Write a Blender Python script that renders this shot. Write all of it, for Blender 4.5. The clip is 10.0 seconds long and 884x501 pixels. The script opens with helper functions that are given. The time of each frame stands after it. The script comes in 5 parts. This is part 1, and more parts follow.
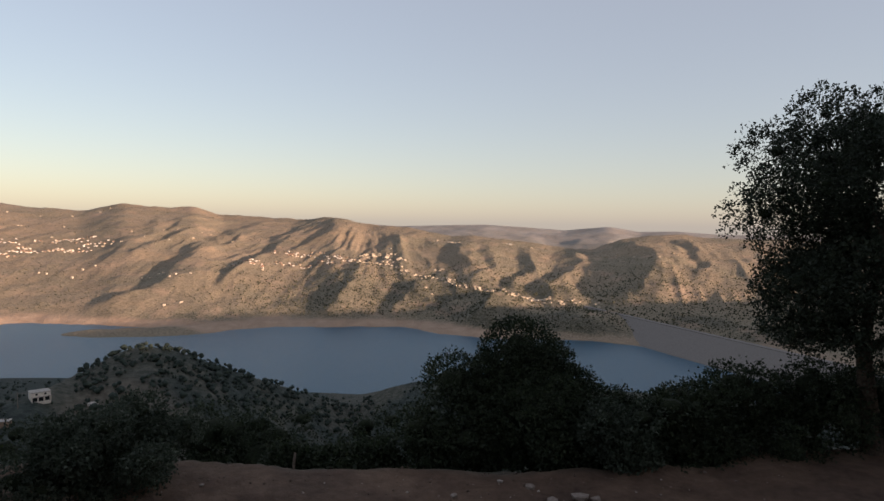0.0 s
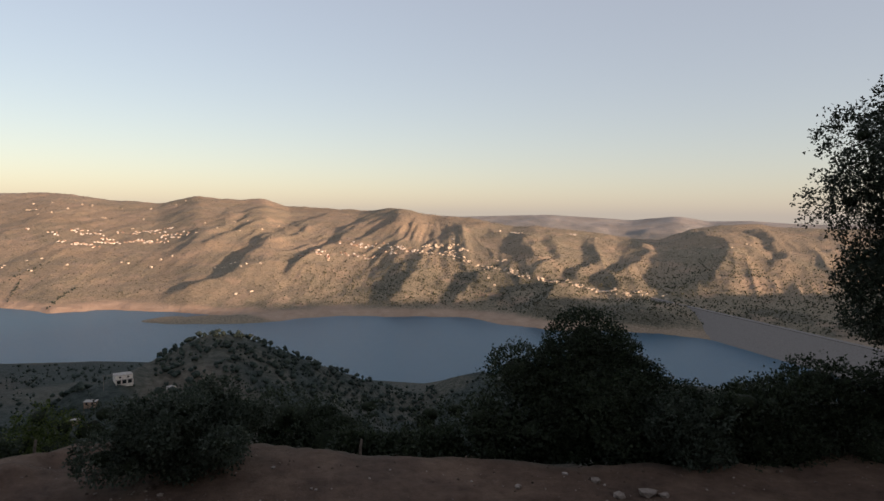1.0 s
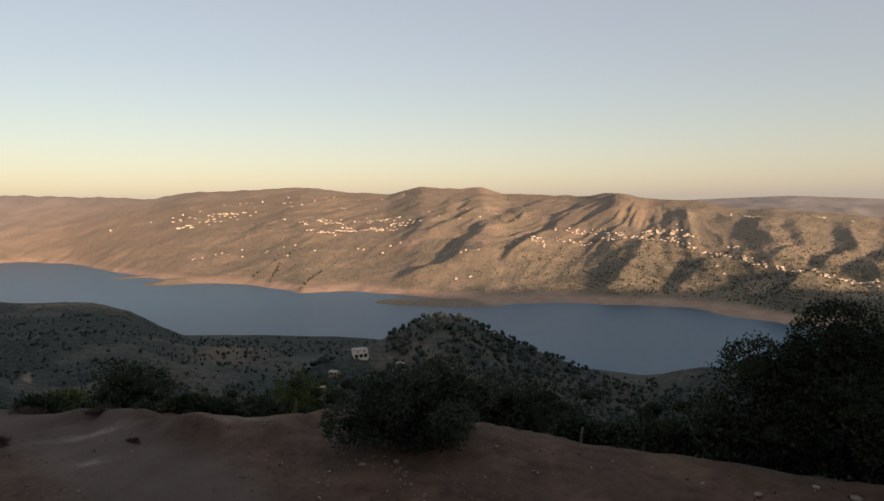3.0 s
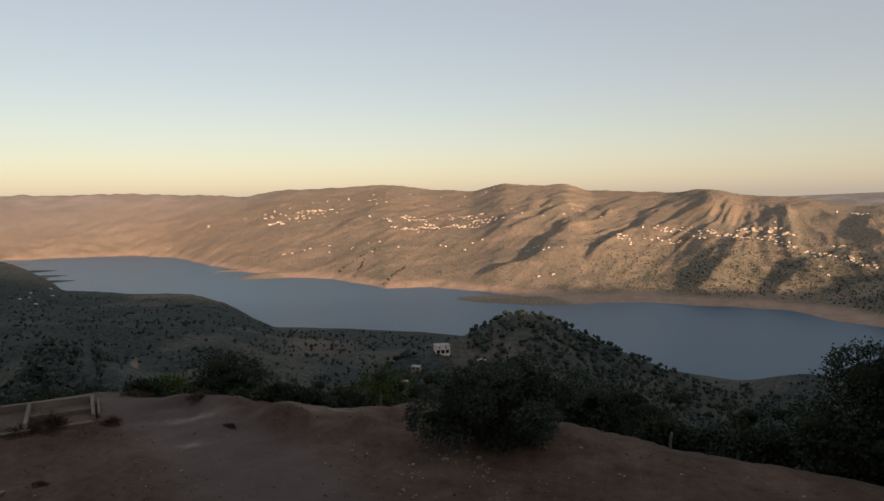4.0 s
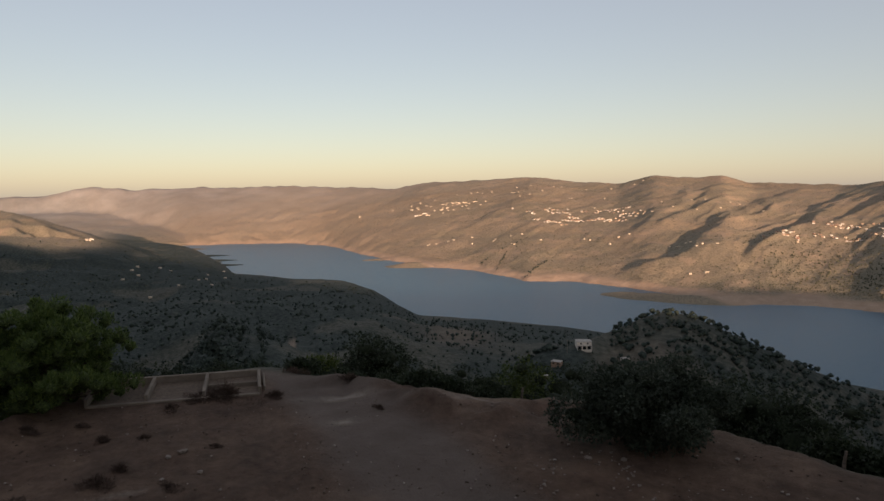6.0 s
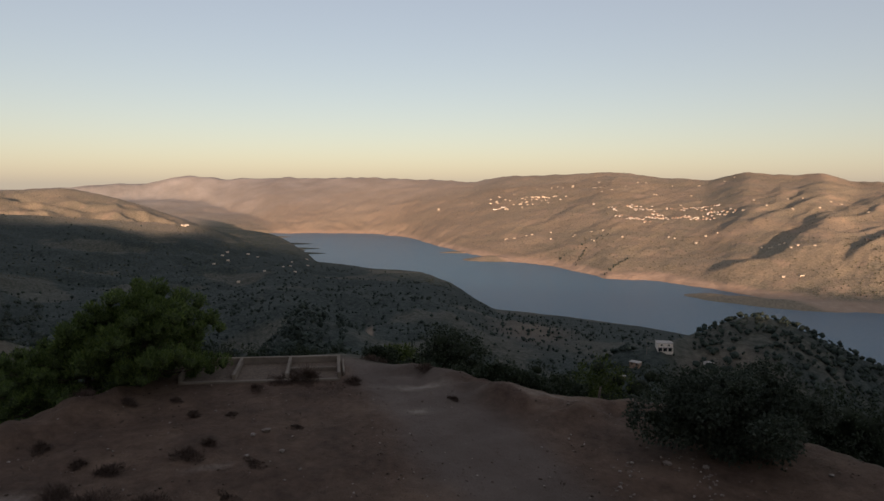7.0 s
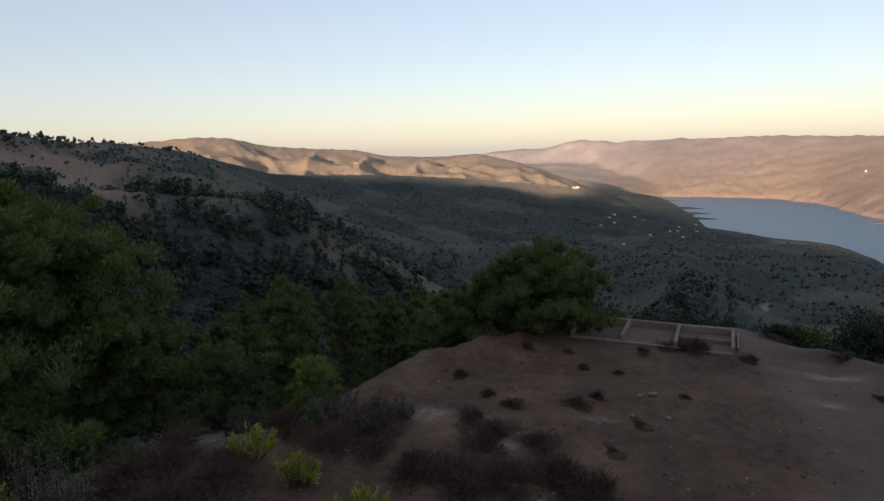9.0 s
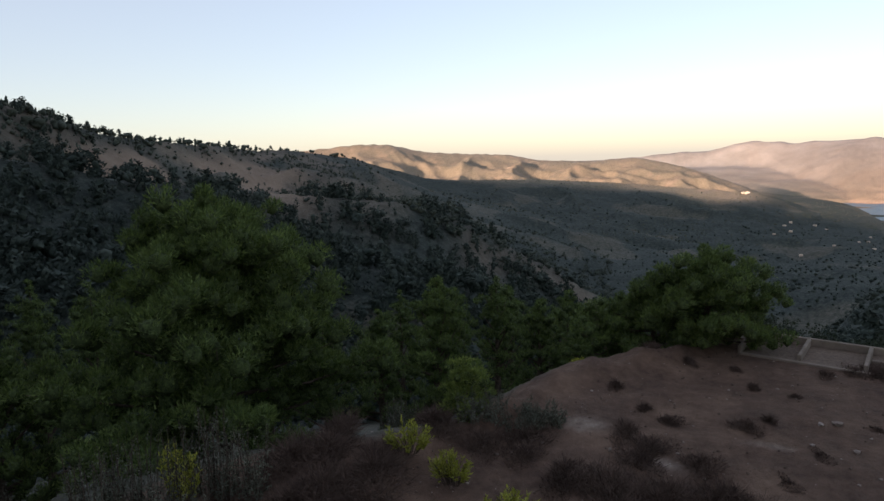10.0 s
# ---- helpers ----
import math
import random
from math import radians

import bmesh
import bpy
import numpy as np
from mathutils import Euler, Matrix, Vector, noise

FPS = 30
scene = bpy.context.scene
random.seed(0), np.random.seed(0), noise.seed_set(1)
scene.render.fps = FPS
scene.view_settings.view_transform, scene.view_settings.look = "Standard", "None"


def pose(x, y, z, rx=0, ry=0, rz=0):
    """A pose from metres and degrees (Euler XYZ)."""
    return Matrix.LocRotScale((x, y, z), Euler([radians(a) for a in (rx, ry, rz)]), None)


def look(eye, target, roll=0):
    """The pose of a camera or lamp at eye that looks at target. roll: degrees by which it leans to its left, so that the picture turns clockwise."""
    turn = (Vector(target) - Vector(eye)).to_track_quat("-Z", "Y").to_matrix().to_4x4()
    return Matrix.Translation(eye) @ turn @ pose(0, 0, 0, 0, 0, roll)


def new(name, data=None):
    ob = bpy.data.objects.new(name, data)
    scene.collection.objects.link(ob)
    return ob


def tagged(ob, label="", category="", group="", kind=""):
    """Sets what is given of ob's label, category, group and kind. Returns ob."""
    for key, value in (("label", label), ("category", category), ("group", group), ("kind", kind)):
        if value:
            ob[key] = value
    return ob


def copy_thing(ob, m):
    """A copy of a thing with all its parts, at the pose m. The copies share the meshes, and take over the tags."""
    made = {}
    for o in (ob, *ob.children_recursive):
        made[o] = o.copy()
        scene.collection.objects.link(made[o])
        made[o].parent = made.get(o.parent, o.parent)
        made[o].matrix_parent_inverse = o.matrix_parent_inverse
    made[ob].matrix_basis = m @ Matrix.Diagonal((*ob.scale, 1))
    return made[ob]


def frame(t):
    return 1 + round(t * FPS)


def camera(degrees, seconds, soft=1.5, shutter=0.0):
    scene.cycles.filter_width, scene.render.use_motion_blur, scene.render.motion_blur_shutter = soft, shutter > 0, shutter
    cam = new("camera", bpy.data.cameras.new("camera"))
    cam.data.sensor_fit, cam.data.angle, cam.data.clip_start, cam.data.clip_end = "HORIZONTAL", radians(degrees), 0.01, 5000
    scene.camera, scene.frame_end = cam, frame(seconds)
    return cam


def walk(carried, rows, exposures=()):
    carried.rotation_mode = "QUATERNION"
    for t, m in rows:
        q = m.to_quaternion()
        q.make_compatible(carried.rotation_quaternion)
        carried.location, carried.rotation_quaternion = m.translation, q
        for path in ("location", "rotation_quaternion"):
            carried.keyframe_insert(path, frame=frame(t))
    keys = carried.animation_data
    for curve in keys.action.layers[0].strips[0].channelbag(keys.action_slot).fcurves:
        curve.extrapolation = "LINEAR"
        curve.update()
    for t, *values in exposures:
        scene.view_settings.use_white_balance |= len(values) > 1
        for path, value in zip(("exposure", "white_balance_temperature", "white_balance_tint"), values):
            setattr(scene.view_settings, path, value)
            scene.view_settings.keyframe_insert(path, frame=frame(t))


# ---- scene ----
# ================= camera =================
EYE = 4.5          # eye above the dirt terrace
LAKE = EYE - 220.0  # water level
ARM = 0.28         # the camera is turned round at about this reach
cam = camera(69.2, 10.0)
# seconds, yaw, pitch, roll in degrees
ROWS = [
    (0.0, 0.00, -2.50, -1.00),
    (0.5, 3.37, -3.23, -0.89),
    (1.0, 5.57, -3.43, -0.69),
    (1.5, 9.42, -3.48, -0.34),
    (2.0, 14.12, -3.87, 0.04),
    (2.5, 19.26, -4.16, 0.05),
    (3.0, 24.61, -4.63, 0.74),
    (4.5, 34.99, -5.00, 0.79),
    (5.0, 38.47, -5.40, 1.00),
    (5.5, 42.11, -5.32, 1.02),
    (7.0, 51.71, -5.85, -0.18),
    (7.5, 59.02, -6.17, -0.25),
    (8.0, 67.21, -5.95, 0.92),
    (8.5, 75.55, -7.46, 0.57),
    (9.0, 85.27, -8.81, 1.31),
    (9.5, 91.93, -8.78, 1.47),
    (10.0, 98.77, -8.03, 1.88),
]


def eye_at(yaw):
    return -ARM * math.sin(radians(yaw)), ARM * math.cos(radians(yaw)), EYE


walk(cam, [(t, pose(*eye_at(yaw), 90 + pitch, roll, yaw)) for t, yaw, pitch, roll in ROWS],
     exposures=[(0.0, 0.86, 6600, 18), (1.8, 0.88, 6850, 18), (2.5, 0.78, 6950, 18), (4.5, 0.70, 7100, 18), (5.5, 0.66, 7050, 18), (7.5, 0.56, 6700, 19), (8.3, 0.58, 6400, 19), (9.2, 1.12, 6300, 19), (10.0, 1.27, 6300, 18)])

# ================= light =================
SUN_BEARING, SUN_HEIGHT = -120.0, 7.8    # degrees left of the y axis; above the horizon


def flat_dir(bearing):
    return Vector((-math.sin(radians(bearing)), math.cos(radians(bearing)), 0))


world = bpy.data.worlds.new("evening_sky")
scene.world = world
world.use_nodes = True
wn, wl = world.node_tree.nodes, world.node_tree.links
sky = wn.new("ShaderNodeTexSky")
sky.sky_type = "NISHITA"
sky.sun_disc = False
sky.sun_elevation = radians(SUN_HEIGHT)
sky.sun_rotation = radians(-SUN_BEARING)
sky.altitude = 400
sky.air_density, sky.dust_density, sky.ozone_density = 1.0, 1.0, 1.0
# a hazy evening: the sky's colours are washed out by dust
veil = wn.new("ShaderNodeMix")
veil.data_type = "RGBA"
veil.inputs[0].default_value = 0.42
veil.inputs[7].default_value = (3.45, 3.62, 3.95, 1)
wl.new(sky.outputs["Color"], veil.inputs[6])
wl.new(veil.outputs[2], wn["Background"].inputs["Color"])
wn["Background"].inputs["Strength"].default_value = 0.104

sun_data = bpy.data.lights.new("sun", "SUN")
sun_data.energy = 5.0
sun_data.angle = radians(1.0)
sun_data.color = (1.0, 0.74, 0.535)
sun = new("sun", sun_data)
to_sun = flat_dir(SUN_BEARING) * math.cos(radians(SUN_HEIGHT)) + Vector((0, 0, math.sin(radians(SUN_HEIGHT))))
sun.matrix_world = look(to_sun * 100, (0, 0, 0))


# ================= noise =================
def hash2(ix, iy, seed):
    h = (ix.astype(np.int64) * 374761393 + iy.astype(np.int64) * 668265263 + seed * 974711) & 0x7FFFFFFF
    h = ((h ^ (h >> 13)) * 1274126177) & 0x7FFFFFFF
    return ((h ^ (h >> 16)) & 0xFFFF) / 65535.0


def vnoise(x, y, seed):
    """Smooth value noise, -1 to 1."""
    ix, iy = np.floor(x), np.floor(y)
    fx, fy = x - ix, y - iy
    fx, fy = fx * fx * fx * (fx * (fx * 6 - 15) + 10), fy * fy * fy * (fy * (fy * 6 - 15) + 10)
    a, b = hash2(ix, iy, seed), hash2(ix + 1, iy, seed)
    c, d = hash2(ix, iy + 1, seed), hash2(ix + 1, iy + 1, seed)
    return 2 * (a + (b - a) * fx + (c - a) * fy + (a - b - c + d) * fx * fy) - 1


def fbm(x, y, scale, octaves, seed):
    out, amp, total = 0.0, 1.0, 0.0
    for k in range(octaves):
        out = out + amp * vnoise(x / scale * 2 ** k + 17.3 * k, y / scale * 2 ** k - 9.1 * k, seed + k)
        total += amp
        amp *= 0.5
    return out / total


def smooth(e0, e1, x):
    t = np.clip((x - e0) / (e1 - e0), 0, 1)
    return t * t * (3 - 2 * t)


CURVES = {}


def knots(table, b, col):
    """A soft curve through the table's column over bearings."""
    key = (tuple(table), col)
    if key not in CURVES:
        t = np.array(table, float)
        xs = np.arange(t[0, 0], t[-1, 0] + 0.05, 0.1)
        k = np.hanning(17)
        CURVES[key] = xs, np.convolve(np.pad(np.interp(xs, t[:, 0], t[:, col]), 8, mode="edge"), k / k.sum(), "valid")
    return np.interp(b, *CURVES[key])


# ================= the lie of the land =================
# bearing (degrees left of the y axis), distance of the far shore
FAR_SHORE = [(-60, 1150), (-24, 1190), (-14, 1240), (-4, 1225), (0, 1260), (3, 1335), (15, 1345), (20, 1320), (24, 1390), (27, 1440),
             (30, 1490), (33, 1545), (37, 1550), (42, 1760), (46, 1880), (49, 2030), (52, 2300), (55, 2730), (58.5, 2920),
             (66, 2980), (68, 3280), (70, 3600), (72.5, 3980), (76, 4080), (80, 4150), (100, 4500), (185, 4800)]
# bearing, distance, height of the crest beyond the lake, over the eye
FAR_CREST = [(-60, 2600, -30), (-23, 2600, -41), (-19, 2550, -30), (-15.6, 2450, -50), (-13.2, 2400, -92), (-10, 2350, -80), (-5.9, 2350, -57),
             (-3, 2350, -46), (-0.8, 2400, -50), (3.2, 2500, -17), (6.7, 2600, -9), (9.4, 2600, 14), (12, 2800, 5), (15, 2900, 10), (18.9, 3000, 16),
             (21.1, 3000, 53), (23.1, 3000, 42), (26.4, 3050, 59), (29.3, 3100, 22), (32.5, 3200, 34), (36.8, 3300, 66), (42, 3400, 53), (46, 3500, 53),
             (49, 3600, 20)]
FAR_CREST_WEST = [(49, 3600, 20), (54, 3850, 34), (58.5, 4000, 49), (63.5, 4200, 40), (66, 4300, 45), (70.6, 4400, 33), (73, 4450, 62), (76.5, 4500, 8),
                  (79, 4500, 0), (86, 4600, -40), (185, 4800, -60)]
BACK_CREST = [(-60, 4600, -40), (-23.4, 4650, -48), (-20, 4650, -32), (-17, 4650, -40), (-14.6, 4600, -8), (-10.8, 4650, -40), (-7.8, 4600, -24),
              (-3.8, 4600, -8), (-0.8, 4600, -16), (4, 4600, -30), (14, 4650, 10), (30, 4700, -20), (60, 4750, -30), (185, 4800, -60)]
# our own side: shore, hills towards the left, and the unseen slopes behind
NEAR_SHORE = [(-180, 900), (-60, 900), (-24, 860), (1, 850), (7, 790), (15, 820), (34, 1010), (40, 1053), (47, 1085), (50.3, 1330), (51, 1410), (53.5, 1565),
              (57.5, 1630), (63, 1845), (64.5, 2200), (66, 2520), (69, 2700), (75, 3300), (90, 3800), (180, 4000)]
FAR_HILLS = [(60, 2900, -330), (69, 3000, -262), (72, 3050, -192), (77.5, 3150, -78), (79.3, 3200, -50), (82, 3200, -17), (85.7, 3250, -28), (90.1, 3250, -17),
             (93, 3250, 17), (97, 3250, 28), (100.4, 3200, 45), (103.4, 3150, 83), (105.9, 3100, 87), (109.8, 3050, 68), (116, 3000, 40), (180, 2900, 40)]
PLATEAU = [(57, 1500, -330), (63, 2150, -225), (66, 2300, -205), (68.5, 2200, -184), (71.2, 2100, -140), (72.8, 2050, -122), (78.8, 2000, -101), (83.8, 1950, -82),
           (91, 1900, -63), (97, 1850, -58), (100, 1800, -50), (103, 1700, -22), (106, 1500, 6), (110, 1250, 20)]
# unseen past 135 degrees, where the heights are set for its shade
LEFT_HILL = [(60, 1400, -300), (84, 1400, -160), (100, 1350, -60), (106, 1300, 6), (110, 1250, 22), (113, 1150, 28), (115, 1050, 25), (117.2, 950, 30), (120, 850, 30), (123, 760, 32), (126, 680, 35),
             (128.2, 620, 39), (130.3, 580, 47), (133, 540, 50), (140, 500, 80), (147, 480, 100), (156, 450, 125), (168, 420, 150), (180, 400, 150)]
SPUR = [(60, 620, -250), (76, 600, -178), (82, 570, -140), (85.7, 545, -115), (89, 525, -92), (93, 500, -68), (98, 470, -36), (103, 430, -26), (112, 390, -16), (125, 350, -4), (140, 330, 20), (180, 300, 40)]
KNOLL = [(-20, 640, -205), (-8, 640, -176), (-3, 640, -164), (2, 640, -160), (5, 640, -168), (7.8, 640, -188), (11, 600, -163), (15.4, 560, -136), (20, 530, -111), (22.2, 530, -102), (24.3, 530, -96), (26.8, 520, -98),
         (28.8, 500, -104), (30.7, 470, -104), (32.5, 430, -102), (36, 420, -106), (40, 430, -130), (46, 450, -180), (60, 450, -260)]
# out of view: these two crests are added to shade shore and valley
UNSEEN_RIDGE = [(-180, 70, 38), (-150, 70, 36), (-125, 80, 36), (-110, 150, 40), (-98, 350, 36), (-88, 500, 26), (-79, 620, 12), (-70, 700, 2), (-60, 800, -14), (-52, 900, -9), (-47, 1020, -15), (-44, 1080, -50)]
UNSEEN_MOUNTAIN = [(60, 1000, -330), (130, 960, -120), (138, 900, 10), (145, 850, 120), (152, 850, 180), (165, 900, 220), (180, 950, 240), (200, 950, 230), (212, 900, 200), (222, 850, 200), (232, 820, 165), (242, 750, 80), (250, 700, -10), (262, 700, -80)]
# spurs of the far slope: height, breadth of the lit and of the shaded flank, then bearing and share of the slope along the spine, downhill
SPURS_WEST = [(44, 190, 62, [(11.7, 0.88), (13.8, 0.57), (15.4, 0.41), (16.8, 0.32), (18.2, 0.22), (20.2, 0.13)]),
              (34, 130, 58, [(9.6, 0.90), (10.0, 0.72), (11.4, 0.60), (13.0, 0.47), (14.8, 0.37)]),
              (40, 220, 60, [(15.4, 0.87), (18.6, 0.59), (21.1, 0.35), (22.6, 0.22), (24.7, 0.13), (27.2, 0.08), (29.6, 0.04)]),
              (24, 90, 40, [(17.0, 0.54), (19.3, 0.32), (21.3, 0.21), (23.1, 0.15)]),
              (20, 110, 44, [(20.7, 0.92), (23.0, 0.57), (25.2, 0.32)]),
              (16, 120, 44, [(23.4, 0.84), (25.0, 0.56), (27.0, 0.34)]),
              (16, 160, 70, [(36.0, 0.90), (38.5, 0.55), (41.0, 0.30)])]
SPURS_MID = [(38, 170, 70, [(6.6, 0.42), (7.2, 0.34), (8.0, 0.21), (9.3, 0.08), (10.4, 0.02)]),
             (30, 120, 56, [(0.9, 0.35), (2.4, 0.20), (3.8, 0.09), (4.6, 0.03)]),
             (58, 150, 90, [(-5.4, 0.27), (-4.6, 0.17), (-4.0, 0.09), (-3.0, 0.03)]),
             (20, 100, 46, [(4.2, 0.86), (4.9, 0.66), (6.2, 0.50)]),
             (26, 80, 46, [(-1.6, 0.86), (-2.4, 0.62), (-2.8, 0.42)])]
SPURS_EAST = [(24, 90, 52, [(-4.4, 0.90), (-5.2, 0.62), (-3.4, 0.40), (-2.8, 0.32)]),
              (26, 90, 52, [(-7.3, 0.94), (-8.5, 0.64), (-7.0, 0.40), (-6.6, 0.30)]),
              (44, 220, 84, [(-12.3, 0.95), (-12.0, 0.66), (-10.6, 0.42), (-9.2, 0.22)]),
              (48, 190, 96, [(-16.4, 0.93), (-18.4, 0.64), (-18.6, 0.42), (-16.4, 0.20)]),
              (34, 150, 76, [(-20.2, 0.95), (-22.4, 0.65), (-22.6, 0.40)])]
# edge of the dirt terrace
TERRACE = [(-180, 9), (-100, 12), (-60, 16), (-35, 16.5), (-24, 13.6), (-15, 12.3), (-5, 11.9), (5, 11.9), (14, 12.1), (22, 12.7), (30, 13.8), (34, 14.2), (40, 13.9), (46, 14.4), (48, 14.9),
           (51, 15.4), (54, 15.9), (58, 16.2), (61, 16.7), (66, 16.9), (73, 17.2), (77, 16.6), (79, 15.9), (85, 14.9), (88, 14.2), (91, 13.2), (94, 11.9), (98, 10.8), (102, 10.3), (108, 10.0), (120, 10.0), (135, 9.5), (180, 8)]
# low islets and spits: bearing, distance, half length along the shore, half width, height
ISLETS = [(50.3, 2080, 70, 16, 6), (47.2, 1890, 75, 45, 12), (64.9, 2240, 100, 20, 7), (64.9, 2080, 110, 22, 7), (65.0, 2420, 90, 16, 6), (66.5, 2750, 90, 18, 6), (69, 3100, 110, 20, 6), (23.0, 1340, 100, 48, 9), (26.0, 1352, 85, 44, 8), (28.6, 1372, 55, 36, 6)]


def ridge(r, b, table, foot, foot_z, front, back):
    """A crest at rc, zc: a slope from its foot up to the crest, and another down behind it."""
    rc, zc = knots(table, b, 1), EYE + knots(table, b, 2)
    foot_z = np.minimum(foot_z, zc - 30)
    u = (r - foot) / np.maximum(rc - foot, 50)
    up = foot_z + (zc - foot_z) * np.where(u > 0, np.abs(u) ** front, u * 0.6)
    return np.where(r < rc, up, zc - back * (r - rc)), u


CREST = FAR_CREST[:-1] + FAR_CREST_WEST
SPINES = [(high, lit, shaded, [(math.radians(q) * 1900.0, float(knots(FAR_SHORE, q, 1) + w * (knots(CREST, q, 1) - knots(FAR_SHORE, q, 1)))) for q, w in spine])
          for high, lit, shaded, spine in SPURS_WEST + SPURS_MID + SPURS_EAST]


def far_side(x, y, r, b):
    """Height of the slopes across the lake."""
    fs = knots(FAR_SHORE, b, 1) * (1 + 0.012 * fbm(x, y, 110, 3, 61) + 0.006 * fbm(x, y, 35, 2, 63))
    h, u = ridge(r, b, CREST, fs, LAKE, 0.86, 0.16)
    uc = np.clip(u, 0, 1)
    # spurs that run aslant down to the water
    tall = (knots(CREST, b, 2) + 220) / 250
    body = smooth(0.02, 0.3, uc) * smooth(1.0, 0.72, uc)
    wob = 60 * fbm(x, y, 300, 3, 71)
    ax, ay = np.radians(b) * 1900.0, r + 0.0
    fray = 34 * fbm(x, y, 150, 4, 72) + 5 * fbm(x, y, 25, 2, 73)
    lift = np.zeros_like(r)
    for high, lit, shaded, node in SPINES:
        near, side, down = np.full_like(r, 1e9), np.ones_like(r), np.zeros_like(r)
        for k in range(len(node) - 1):
            (x0, y0), (x1, y1) = node[k], node[k + 1]
            dx, dy = x1 - x0, y1 - y0
            t = np.clip(((ax - x0) * dx + (ay - y0) * dy) / (dx * dx + dy * dy), 0, 1)
            off = np.hypot(ax - x0 - t * dx, ay - y0 - t * dy)
            closer = off < near
            near = np.where(closer, off, near)
            side = np.where(closer, np.sign(dx * (ay - y0) - dy * (ax - x0)), side)
            down = np.where(closer, (k + t) / (len(node) - 1), down)
        flank = np.clip(1 - (near * side + fray) * np.where(near * side + fray > 0, 1 / shaded, -1 / lit), 0, 1)
        lift = np.maximum(lift, high * flank ** 1.25 * (0.4 + 0.6 * smooth(0.0, 0.2, down)) * smooth(1.04, 0.80, down))
    h = h + (lift * 0.5 - 4) * smooth(0.0, 0.06, u) * smooth(0.97, 0.84, uc)
    # gullies between sharp ribs, drawn out down the slope
    slant = -0.12 + 0.5 * smooth(3, 10, b)
    ga, gr = np.radians(b) * 2100 + slant * (r - fs) + 0.35 * wob, (r - fs) * 0.26
    ribs = 0.0
    for k, (scale, high) in enumerate(((430, 9), (210, 10), (105, 7), (52, 4.5), (27, 2.2))):
        q = 1 - np.abs(vnoise(ga / scale, gr / scale, 171 + k))
        ribs = ribs + high * (q * q - 0.45)
    h = h + (0.35 + 0.65 * tall) * body * ribs * (1.0 - 0.5 * smooth(22, 30, b)) + 4 * fbm(x, y, 75, 5, 76) * smooth(0.02, 0.1, uc) + 7 * fbm(x, y, 130, 5, 79) * smooth(0.75, 0.95, uc)
    # a steep bluff beside the dam
    h = h + 30 * np.exp(-((b + 12.4) / 3.6) ** 2) * smooth(0.0, 0.05, uc) * smooth(0.24, 0.08, uc)
    z = np.where(r > fs * 0.9, h, -999.0)
    h, u = ridge(r, b, BACK_CREST, 3000.0, -200.0, 1.2, 0.05)
    return np.maximum(z, np.where(u > 0, h + 22 * fbm(x, y, 300, 4, 81) * smooth(1, 0.8, u), -999))


